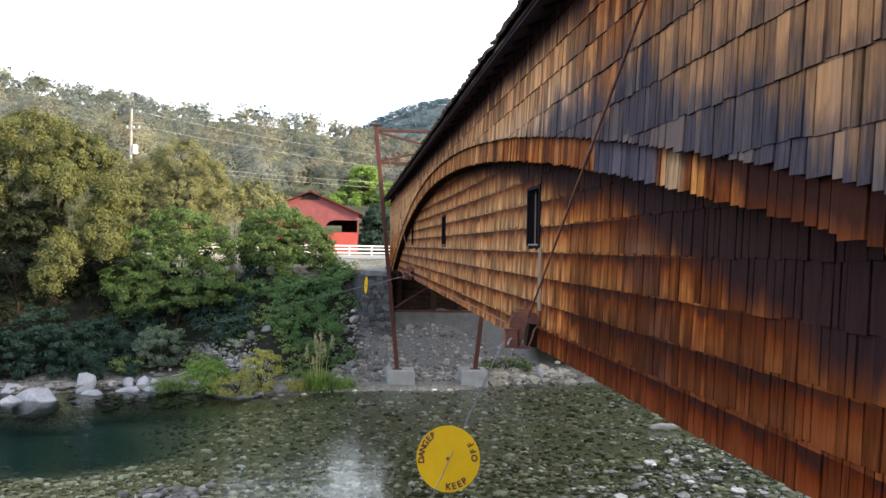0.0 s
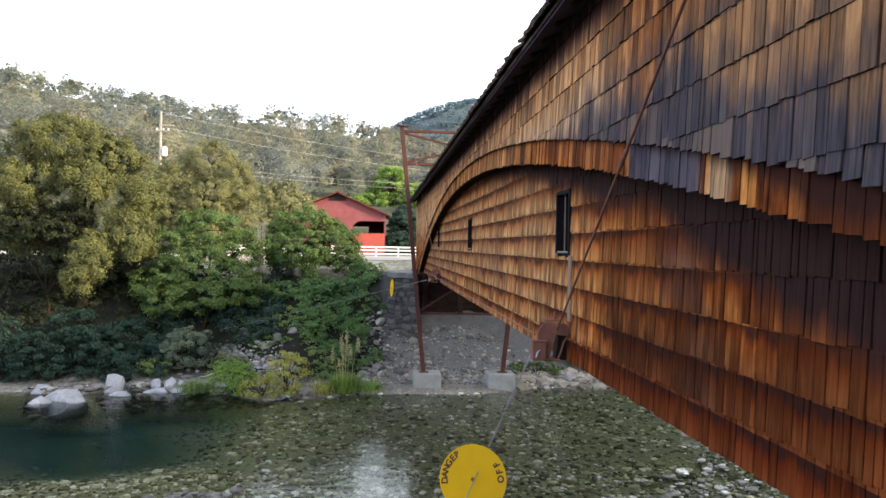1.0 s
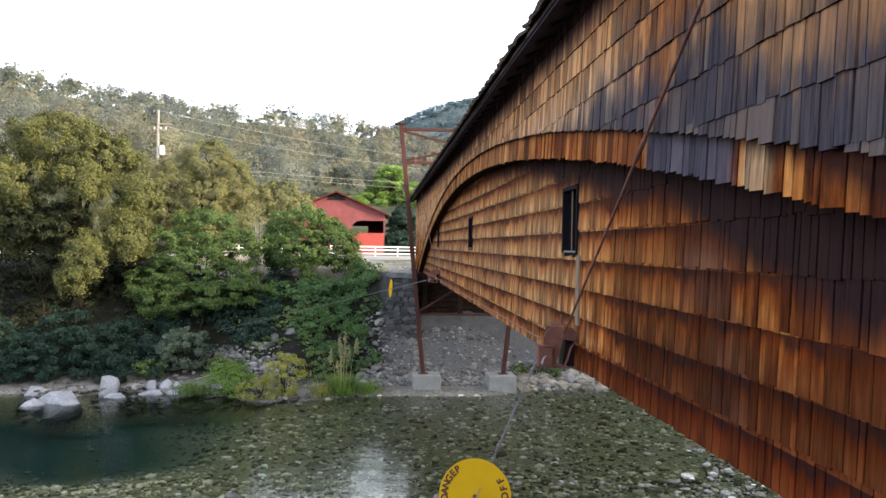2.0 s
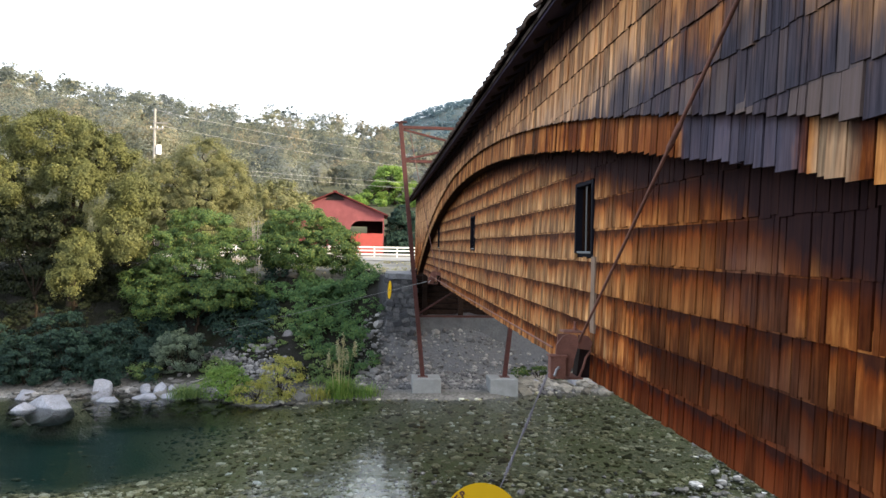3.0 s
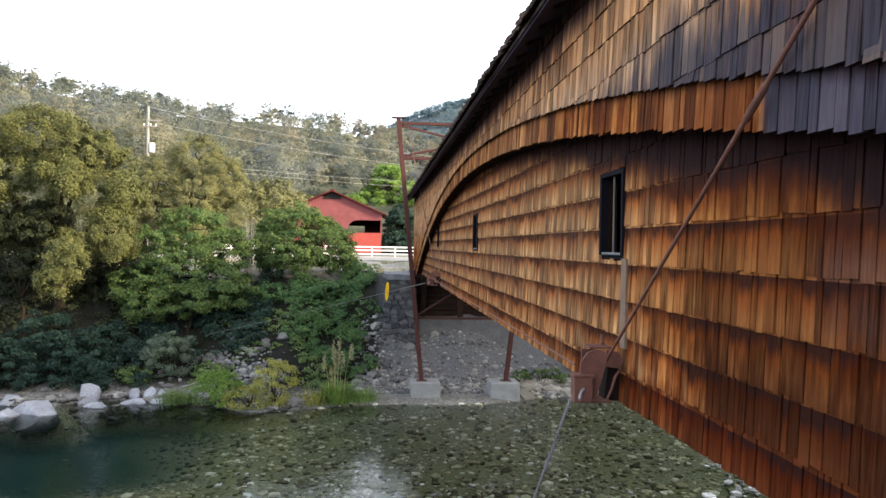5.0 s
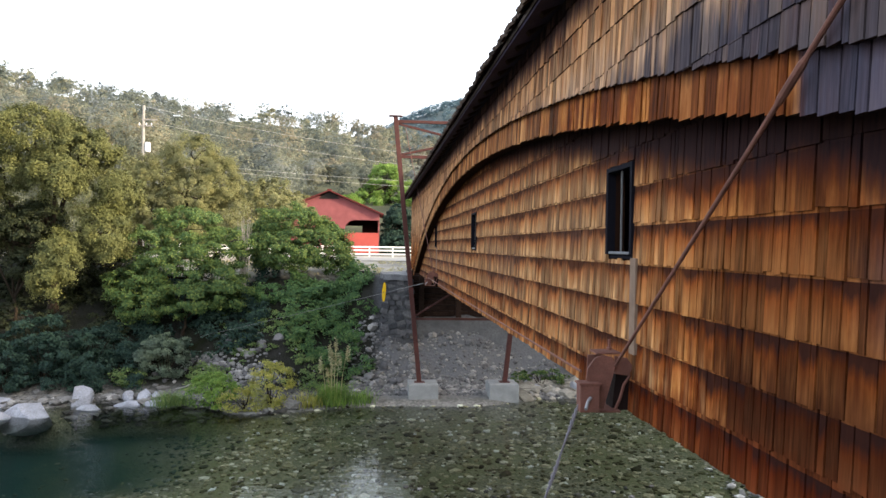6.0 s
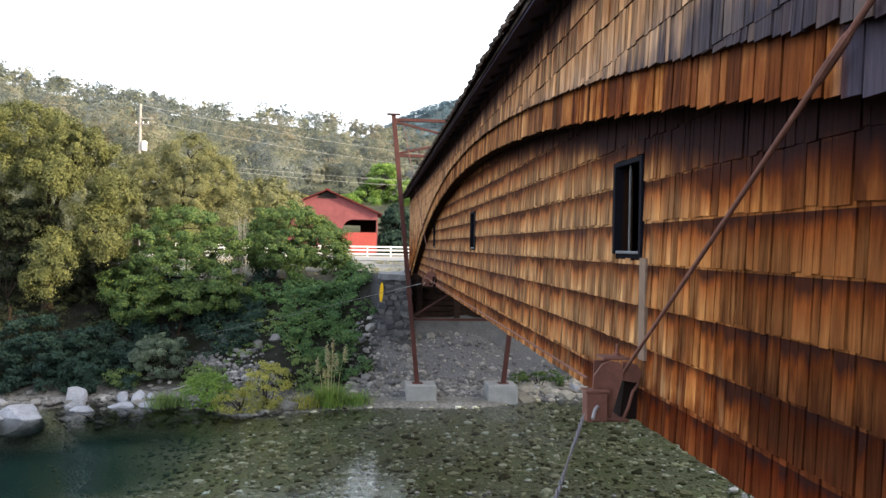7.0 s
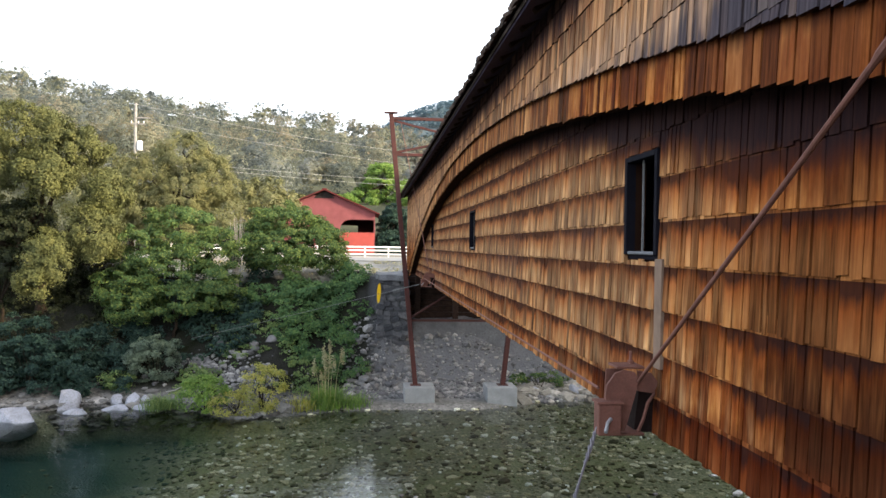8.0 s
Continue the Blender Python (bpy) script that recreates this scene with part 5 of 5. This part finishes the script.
tree("bank_tree", (-6.6, 56.5, gz(-6.6, 56.5)), 0.12, 1.6,
     [((-6.6, 56.5, 9.4), (2.6, 2.2, 1.6), 120), ((-8.7, 56.2, 8.3), (1.7, 1.6, 1.5), 76), ((-4.4, 56.2, 8.2), (1.9, 1.6, 1.6), 90), ((-6.6, 55.2, 7.9), (2.3, 1.4, 1.2), 90), ((-5.6, 56.8, 8.8), (1.7, 1.2, 1.2), 50), ((-3.4, 56.0, 7.4), (1.3, 1.2, 1.0), 40)],
     LEAF_GREEN, 0.13, 130, 0.50, "leafy green small tree above the bank with thin dark stems", "tree", "bank trees", 0.45, 0.5)
tree("bank_tree", (-12.6, 51.4, gz(-12.6, 51.4)), 0.10, 1.0,
     [((-12.4, 51.2, 4.9), (1.9, 1.3, 1.0), 50), ((-15.0, 51.0, 4.6), (1.6, 1.3, 1.0), 44), ((-10.2, 51.6, 5.2), (1.4, 1.2, 0.9), 34)],
     LEAF_GREEN, 0.13, 120, 0.45, "dense green sapling thicket on the bank", "tree", "bank trees", 0.5, 0.5)
tree("bank_tree", (-5.6, 53.4, gz(-5.6, 53.4)), 0.08, 0.4,
     [((-4.8, 53.4, 5.35), (1.5, 1.1, 0.6), 34), ((-7.4, 53.2, 5.2), (1.4, 1.1, 0.6), 30)],
     LEAF_IVY, 0.15, 90, 0.42, "dark green scrub at the top of the bank", "tree", "bank trees", 0.5, 0.5)
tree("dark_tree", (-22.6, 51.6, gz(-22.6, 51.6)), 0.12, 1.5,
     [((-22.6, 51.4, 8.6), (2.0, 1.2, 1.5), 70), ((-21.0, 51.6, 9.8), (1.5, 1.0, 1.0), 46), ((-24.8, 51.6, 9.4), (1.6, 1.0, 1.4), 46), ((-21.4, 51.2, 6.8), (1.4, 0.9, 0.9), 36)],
     LEAF_SHADE, 0.13, 90, 0.5, "leafy tree under the oak, shade put into its leaf colour", "tree", "bank trees")
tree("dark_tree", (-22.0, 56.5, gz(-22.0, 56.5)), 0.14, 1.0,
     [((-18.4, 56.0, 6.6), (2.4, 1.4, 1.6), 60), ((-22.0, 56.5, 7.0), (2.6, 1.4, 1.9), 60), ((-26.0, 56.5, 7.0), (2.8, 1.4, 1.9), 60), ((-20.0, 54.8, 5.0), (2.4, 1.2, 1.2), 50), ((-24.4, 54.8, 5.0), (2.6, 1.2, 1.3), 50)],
     LEAF_SHADE, 0.16, 80, 0.6, "thicket under the oak, leaves coloured dark as if shaded", "tree", "bank trees")
tree("bright_tree", (1.5, 124.0, gz(1.5, 124.0)), 0.25, 3.0,
     [((0.6, 124.0, 18.4), (2.7, 2.6, 2.8), 80), ((3.3, 124.0, 16.2), (2.6, 2.4, 2.6), 60), ((-2.2, 123.5, 15.2), (3.0, 2.0, 2.2), 56), ((-5.2, 122.5, 14.6), (2.2, 1.8, 1.5), 30)],
     LEAF_BRIGHT, 0.28, 80, 0.8, "bright yellow-green tree behind the barn", "tree", "road trees")
tree("dark_tree", (1.6, 92.0, gz(1.6, 92.0)), 0.2, 1.4,
     [((1.9, 92.0, 10.6), (1.8, 1.6, 2.4), 130), ((3.4, 92.0, 9.4), (1.8, 1.6, 2.0), 90), ((1.2, 91.0, 8.6), (1.5, 1.2, 1.5), 70)],
     LEAF_DARK, 0.18, 90, 0.5, "grey-green bushy tree beside the barn", "tree", "road trees")
tree("road_tree", (-10.5, 99.0, gz(-10.5, 99.0)), 0.2, 2.0,
     [((-10.0, 99.0, 12.0), (3.0, 2.0, 2.4), 34), ((-13.5, 99.0, 12.0), (2.6, 2.0, 2.6), 34)],
     LEAF_OLIVE, 0.34, 70, 0.9, "pale olive tree behind the barn", "tree", "road trees")


# mostly hidden trees, added to keep sky glare out of the reflections
for (x, y, h) in [(10.5 + 3.3 * i, 54.0 + 3.0 * math.sin(i * 2.1), 9.0 + 1.0 * math.cos(i * 1.7)) for i in range(8)] + [(13.0 + 4.2 * i, 62.0, 10.5) for i in range(6)]:
    b = gz(x, y)
    tree("bank_tree", (x, y, b), 0.2, h * 0.25,
         [((x, y, b + h * 0.72), (2.9, 2.4, h * 0.30), 60), ((x - 2.0, y - 0.6, b + h * 0.5), (2.4, 2.0, h * 0.26), 40), ((x + 2.2, y - 0.6, b + h * 0.46), (2.4, 2.0, h * 0.26), 40)],
         LEAF_GREEN, 0.46, 30, 0.8, "added green tree beyond the bridge, darkening the river's reflection", "tree", "far bank trees")


def bush(name, at, radii, leaf, size, clumps, per, label, clump=0.35, stems=7, group="shore bushes", category="bush", bark=MAT_BARK):
    """Stems from one root and a crown of leaves in clumps."""
    b = thing(name, at, label, category, group)
    for _ in range(stems):
        bm = bmesh.new()
        tip = Vector((rnd.uniform(-0.7, 0.7) * radii[0], rnd.uniform(-0.7, 0.7) * radii[1], rnd.uniform(1.0, 1.7) * radii[2]))
        add_tube(bm, limb_points(Vector((rnd.uniform(-0.15, 0.15), rnd.uniform(-0.15, 0.15), -0.15)), tip, 0.12), [0.03, 0.025, 0.02, 0.014, 0.006], 5)
        part("stem", bm, bark, b)
    pts, outs = crown_points([((0, 0, radii[2] * 0.8), radii, clumps)], per, clump)
    pts[:, 2] = np.maximum(pts[:, 2], 0.05)
    v, q = leaf_cards(pts, size, outs)
    tagged(raw_mesh("leaves", v, q, [leaf], b), kind="stuff")
    return b


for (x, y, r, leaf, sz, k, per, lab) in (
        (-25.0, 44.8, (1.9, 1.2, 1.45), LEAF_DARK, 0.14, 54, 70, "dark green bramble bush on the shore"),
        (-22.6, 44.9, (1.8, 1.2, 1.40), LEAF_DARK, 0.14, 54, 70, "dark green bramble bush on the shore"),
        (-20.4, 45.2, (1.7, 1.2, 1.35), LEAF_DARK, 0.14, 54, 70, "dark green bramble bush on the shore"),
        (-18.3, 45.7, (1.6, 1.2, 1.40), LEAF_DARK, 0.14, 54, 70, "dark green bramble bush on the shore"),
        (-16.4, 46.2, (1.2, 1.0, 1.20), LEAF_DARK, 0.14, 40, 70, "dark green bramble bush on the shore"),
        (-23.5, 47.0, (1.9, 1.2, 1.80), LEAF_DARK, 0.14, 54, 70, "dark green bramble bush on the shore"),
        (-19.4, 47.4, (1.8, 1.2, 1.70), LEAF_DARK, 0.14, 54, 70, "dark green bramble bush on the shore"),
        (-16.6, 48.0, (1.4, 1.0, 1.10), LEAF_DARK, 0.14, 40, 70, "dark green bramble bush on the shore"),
        (-14.4, 46.6, (1.0, 0.8, 0.50), LEAF_WEED, 0.12, 24, 60, "low green weedy bush on the shore"),
        (-10.2, 46.6, (1.0, 0.7, 0.40), LEAF_WEED, 0.12, 20, 60, "low green weedy bush on the shore"),
        (-12.5, 47.2, (1.4, 1.2, 1.35), LEAF_GREY, 0.10, 76, 110, "grey-green willow shrub on the shore"),
        (-8.8, 42.4, (1.05, 0.9, 0.95), LEAF_BRIGHT, 0.10, 60, 70, "bright green bush at the water's edge"),
        (-5.9, 42.0, (1.1, 0.9, 1.30), LEAF_YELLOW, 0.075, 70, 55, "yellowing willow bush leaning over the water"),
        (-7.2, 41.6, (1.2, 0.8, 0.55), LEAF_YELLOW, 0.075, 50, 55, "yellowing low bush over the water")):
    bush("bush", (x, y, max(0.1, gz(x, y))), r, leaf, sz, k, per, lab)
bush("bush", (8.9, 46.9, gz(8.9, 46.9)), (1.7, 0.9, 0.5), LEAF_GREEN, 0.14, 26, 50, "low green bush on the stones under the bridge")
bush("bare_shrub", (-9.5, 54.7, gz(-9.5, 54.7)), (0.75, 0.6, 3.1), LEAF_HILL_C, 0.06, 14, 12, "tall pale grey leafless shrub above the bank", 0.3, 30, "bank shrubs", "bush", MAT_GREY_TWIG)


def grass_clump(at, n, height, spread, leaf, label, plume=0):
    """Long arching blades, and a few dry plumes."""
    g = thing("grass_clump", at, label, "grass", "shore grasses")
    vs, fs = [], []
    for i in range(n):
        a, lean = rng.uniform(0, 6.283), rng.uniform(0.15, 1.5)
        b = np.array([rng.normal(0, spread), rng.normal(0, spread), 0])
        d = np.array([math.cos(a), math.sin(a), 0])
        w = np.array([-d[1], d[0], 0]) * rng.uniform(0.010, 0.026)
        h = height * rng.uniform(0.5, 1.1)
        p0, p1, p2 = b, b + d * lean * h * 0.3 + np.array([0, 0, h * 0.7]), b + d * lean * h + np.array([0, 0, h])
        vs += [p0 - w, p0 + w, p1 + w * 0.8, p1 - w * 0.8, p1 - w * 0.8, p1 + w * 0.8, p2 + w * 0.1, p2 - w * 0.1]
        fs += [[8 * i, 8 * i + 1, 8 * i + 2, 8 * i + 3], [8 * i + 4, 8 * i + 5, 8 * i + 6, 8 * i + 7]]
    tagged(raw_mesh("blade_tuft", np.array(vs), np.array(fs), [leaf], g), kind="stuff")
    if plume:
        bm = bmesh.new()
        heads = []
        for _ in range(plume):
            x, y, h = rnd.gauss(0, 0.16), rnd.gauss(0, 0.16), rnd.uniform(1.8, 3.4)
            tip = Vector((x * 2.0, y * 2.0, h))
            add_tube(bm, [(x, y, 0), (x * 1.3, y * 1.3, h * 0.5), tip], [0.014, 0.011, 0.006], 5)
            heads.append(clump_points(tip - Vector((0, 0, 0.42)), (0.13, 0.13, 0.58), 80, 0.1))
        tagged(part("stalk_tuft", bm, LEAF_DRY, g), kind="stuff")
        v, q = leaf_cards(np.concatenate(heads), 0.09)
        tagged(raw_mesh("plume_tuft", v, q, [LEAF_DRY], g), kind="stuff")
    return g


grass_clump((-2.9, 42.8, 0.12), 420, 1.15, 0.42, LEAF_BRIGHT, "tall green reed clump with dry plumes at the shore", 9)
grass_clump((-1.7, 43.2, 0.12), 240, 0.7, 0.45, LEAF_BRIGHT, "low yellow-green grass clump at the shore")
grass_clump((-11.0, 42.9, 0.12), 380, 0.62, 0.42, LEAF_WEED, "low green grass clump at the shore")
grass_clump((-4.0, 42.4, 0.12), 160, 0.7, 0.4, LEAF_YELLOW, "sparse yellow grass clump at the shore")


def carpet(name, x0, x1, y0, y1, n, per, leaf, size, spread, lift, label, keep_fn=None, bare=-0.2):
    """Creeping plants in low mounds over the bank."""
    x, y = rng.uniform(x0, x1, n), rng.uniform(y0, y1, n)
    m = wave(x, y, 0.8, 4.0) + wave(x, y, 2.1, 1.0) * 0.5 + rng.normal(0, 0.35, n) > bare
    if keep_fn is not None:
        m &= keep_fn(x, y)
    x, y = x[m], y[m]
    z = ground_height(x, y) + lift * np.clip(0.5 + 0.4 * wave(x, y, 1.5, 2.0) + 0.25 * wave(x, y, 3.7, 5.0), 0.0, 1.5) * rng.random(len(x)) ** 0.5
    outs = np.tile(np.array([0.0, -0.45, 0.9]), (len(x), 1)) + rng.normal(0, 0.3, (len(x), 3))
    pts, d = sprays(np.stack([x, y, z], 1), outs, spread, per)
    v, q = leaf_cards(pts, size, d)
    ob = raw_mesh(name, v, q, [leaf])
    return tagged(ob, label, "plants", kind="stuff")


carpet("ivy", -6.5, 0.6, 46.4, 55.2, 900, 46, LEAF_IVY, 0.13, 0.42, 0.8, "dense green creeper covering the river bank", lambda x, y: (x < -1.3 - 0.6 * np.sin(y * 2.0)) & (y > 46.4 + 0.75 * np.clip(-2.2 - x, 0, 5)), -0.9)
carpet("bank_weeds", -11, -3, 44.8, 53.0, 520, 40, LEAF_WEED, 0.10, 0.32, 0.3, "patchy bright green weeds on the bank", None, 0.1)
carpet("brambles", -28, -13.5, 44.6, 49.0, 420, 60, LEAF_DARK, 0.12, 0.5, 1.5, "tangled dark green brambles along the shore", lambda x, y: y > shore_line(x) + 1.3, -0.8)
carpet("undergrowth", -16.5, -7.5, 48.4, 57.0, 560, 40, LEAF_DARK, 0.16, 0.5, 0.9, "dark green undergrowth beneath the trees")
carpet("shade_growth", -29, -15.5, 48.6, 55.0, 330, 36, LEAF_SHADE, 0.16, 0.5, 1.0, "tangled growth under the oak, leaves coloured dark for its shade", None, -0.9)
# this one is added behind the bridge to close gaps in the reflection
carpet("thicket", 7.5, 36, 51.5, 66.0, 500, 20, LEAF_GREEN, 0.45, 1.0, 5.0, "added green thicket beyond the bridge, darkening the river's reflection", None, -0.9)
carpet("dry_grass", -16, 3, 55.8, 63, 420, 14, LEAF_DRY, 0.12, 0.35, 0.10, "dry pale grass beside the road")

# far woods over the hill, one mesh
def far_woods(name, n, label):
    vs, qs, mi, count = [], [], [], 0
    made = 0
    while made < n:
        y = 98 + (235 * rng.random() ** 0.8 if made % 5 else 38 * rng.random())
        x = rng.uniform(-0.62 * y - 20, 0.30 * y + 8)
        behind = y < 165 and -14 < x < 12
        if (y < 106 and behind) or (y < 127 and -8 < x < 8):
            continue
        z = gz(x, y)
        h = rng.uniform(6.5, 11.0) if y < 230 else rng.uniform(5.8, 9.0)
        if behind:
            h = rng.uniform(4.0, 6.0)
        w = h * rng.uniform(0.36, 0.52) * (1.3 if behind or y >= 230 else 1.0)
        tall = rng.random() < 0.10 and y < 230
        if tall:
            h, w = h * 1.12, w * 0.6
        near = y < 170
        lobes = 7 if near else 5
        d = unit(rng.normal(0, 1, (lobes, 3)) + np.array([0, -0.35, 0.35]))
        cc = np.array([x, y, z + h * 0.55]) + d * np.array([w * 0.55, w * 0.55, h * 0.30])
        k = 9 if near else 5
        dd = unit(rng.normal(0, 1, (lobes * k, 3)) + np.array([0, -0.3, 0.3]))
        pc = np.repeat(cc, k, 0) + dd * np.array([w * 0.42, w * 0.42, h * 0.2])
        pts, outs = sprays(pc, dd, w * 0.24, 14 if near else 16 if y > 262 else 12, 0.8)
        outs = unit((pts - np.array([x, y, z + h * 0.45])) / np.array([w, w, h * 0.5])) + 0.35 * outs
        v, q = leaf_cards(pts, 0.32 if near else 0.60 if y > 262 else 0.54, outs, 0.14)
        vs.append(v)
        qs.append(q + count)
        u = rng.random() + 0.25 * float(wave(np.array(x), np.array(y), 0.05, 1.0))
        kind = 2 if tall else 0 if u < 0.42 else 1 if u < 0.74 else 2 if u < 0.90 else 3
        mi.append(np.full(len(q), kind))
        count += len(v)
        made += 1
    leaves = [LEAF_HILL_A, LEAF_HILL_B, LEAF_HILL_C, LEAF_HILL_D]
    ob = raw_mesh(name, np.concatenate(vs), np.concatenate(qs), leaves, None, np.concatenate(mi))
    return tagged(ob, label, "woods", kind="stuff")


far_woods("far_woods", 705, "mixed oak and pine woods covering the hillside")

# woods on the far mountain
n = 1600
mx, my = rng.uniform(-140, 330, n), rng.uniform(840, 1090, n)
mz = ground_height(mx, my)
tuft = np.concatenate([clump_points((x, y, z + 4), (6, 6, 5), 22, 0.2) for x, y, z in zip(mx, my, mz)])
v, q = leaf_cards(tuft, 3.0, None, 0.7, 3.0)
# blue of the air in between is part of this leaf colour
LEAF_FAR = leaf_material("hazy_mountain_leaf", [(0.1066, 0.1706, 0.2237), (0.1254, 0.193, 0.2506), (0.1441, 0.2151, 0.2774)], 0.3)
tagged(raw_mesh("mountain_woods", v, q, [LEAF_FAR]), "woods on the distant mountain, blue haze in their colour", "woods", kind="stuff")

# ---- barn ----
def barn():
    b = thing("red_barn", (-6.1, 90.0, ROAD_Z), "red-painted timber barn with a gabled roof and open bay", "barn")
    half, eave, peak, deep = 5.75, 4.8, 7.25, 11.0
    # front gable wall with an open bay whose upper corner is cut off
    bm = prism([(-half, 0), (1.75, 0), (1.75, 2.9), (1.95, 3.45), (2.35, 3.85), (2.9, 4.0), (half, 4.0), (half, eave), (1.2, 6.65), (-1.2, 6.65), (-half, eave)], "y", 0.0, 0.15)
    part("gable_wall", bm, MAT_RED, b)
    part("half_wall", box((1.75, -0.03, 0), (half - 0.1, 0.12, 2.55), 0.01), MAT_RED_PANEL, b, "brighter red half-height panel")
    bm = prism([(-half, 0), (1.2, 0), (1.2, 3.6), (3.6, 3.6), (3.6, 0), (half, 0), (half, eave), (1.2, 6.65), (-1.2, 6.65), (-half, eave)], "y", deep, deep + 0.15)
    part("gable_wall", bm, MAT_RED, b)
    part("side_wall", box((-half, 0.15, 0), (-half + 0.15, deep, eave)), MAT_RED, b)
    part("side_wall", box((half - 0.15, 0.15, 0), (half, deep, eave)), MAT_RED, b)
    part("floor", box((-half + 0.15, 0.15, 0), (half - 0.15, deep, 0.06)), MAT_BARN_DARK, b)
    # flat plate on the gable; the vent's inner shade is its colour
    part("gable_vent", prism([(-1.15, 6.36), (1.15, 6.36), (0.9, 6.66), (0.2, 7.06), (-0.2, 7.06), (-0.9, 6.66)], "y", -0.06, -0.004), MAT_BARN_DARK, b, "near-black plate standing for the open gable vent")
    for s in (-1, 1):
        out = [(s * (half + 0.45), eave - 0.2), (0, peak), (0, peak + 0.14), (s * (half + 0.45), eave - 0.06)]
        part("roof", prism(out, "y", -0.5, deep + 0.5), MAT_RED_DARK, b, "dull red metal roof")
    part("ridge_cap", box((-0.25, -0.5, peak + 0.08), (0.25, deep + 0.5, peak + 0.2), 0.03), MAT_RED_DARK, b)
    return b


barn()

# ---- white fence ----
fence = thing("white_fence", (-5, 75, ROAD_Z), "white-painted three-rail fence along the road", "fence")
for i in range(16):
    part("post", box((-14 + i * 2.2, -0.06, -0.2), (-13.88 + i * 2.2, 0.06, 1.05), 0.01), MAT_WHITE, fence)
for z in (0.22, 0.58, 0.90):
    part("rail", box((-14.2, -0.085, z), (19.2, -0.062, z + 0.14)), MAT_WHITE, fence)

# ---- utility pole and wires ----
PX, PY = -23.75, 80.0
pole = thing("utility_pole", (PX, PY, gz(PX, PY)), "pale wooden utility pole with crossarm and transformer", "utility pole")
pb = gz(PX, PY)
PH = 21.8 - pb
part("pole", tube([(0, 0, -0.5), (0, 0, PH)], [0.20, 0.13], 10), MAT_POLE, pole)
part("crossarm", box((-0.45, -0.16, PH - 2.1), (0.9, -0.04, PH - 1.97), 0.01), MAT_POLE, pole)
part("crossarm", box((-0.1, -0.16, PH - 1.5), (1.3, -0.04, PH - 1.38), 0.01), MAT_POLE, pole)
tr = part("transformer", tube([(0.42, 0, PH - 4.6), (0.42, 0, PH - 4.5), (0.42, 0, PH - 3.75), (0.42, 0, PH - 3.65)], [0.22, 0.26, 0.26, 0.2], 14), MAT_WHITE, pole, "pale grey transformer can")
for x in (-0.35, 0.3, 0.8):
    part("insulator", tube([(x, -0.1, PH - 1.95), (x, -0.1, PH - 1.75)], 0.05, 8), MAT_WHITE, pole)


def wire(a, b, sag, r=0.013):
    a, b = Vector(a), Vector(b)
    w = thing("power_line", a, "pale sagging overhead power line", "cable", "power lines")
    pts = [(b - a) * (i / 12) - Vector((0, 0, sag * 4 * (i / 12) * (1 - i / 12))) for i in range(13)]
    part("line", tube(pts, r, 5), MAT_LINE, w)


wire((PX, PY, 21.7), (30, 84, 17.0), 1.4)
wire((PX + 0.8, PY, 20.1), (30, 84, 15.6), 1.2)
wire((PX - 0.8, PY, 16.6), (30, 84, 15.4), 0.9)
wire((PX, PY, 16.2), (30, 84, 14.6), 0.9)
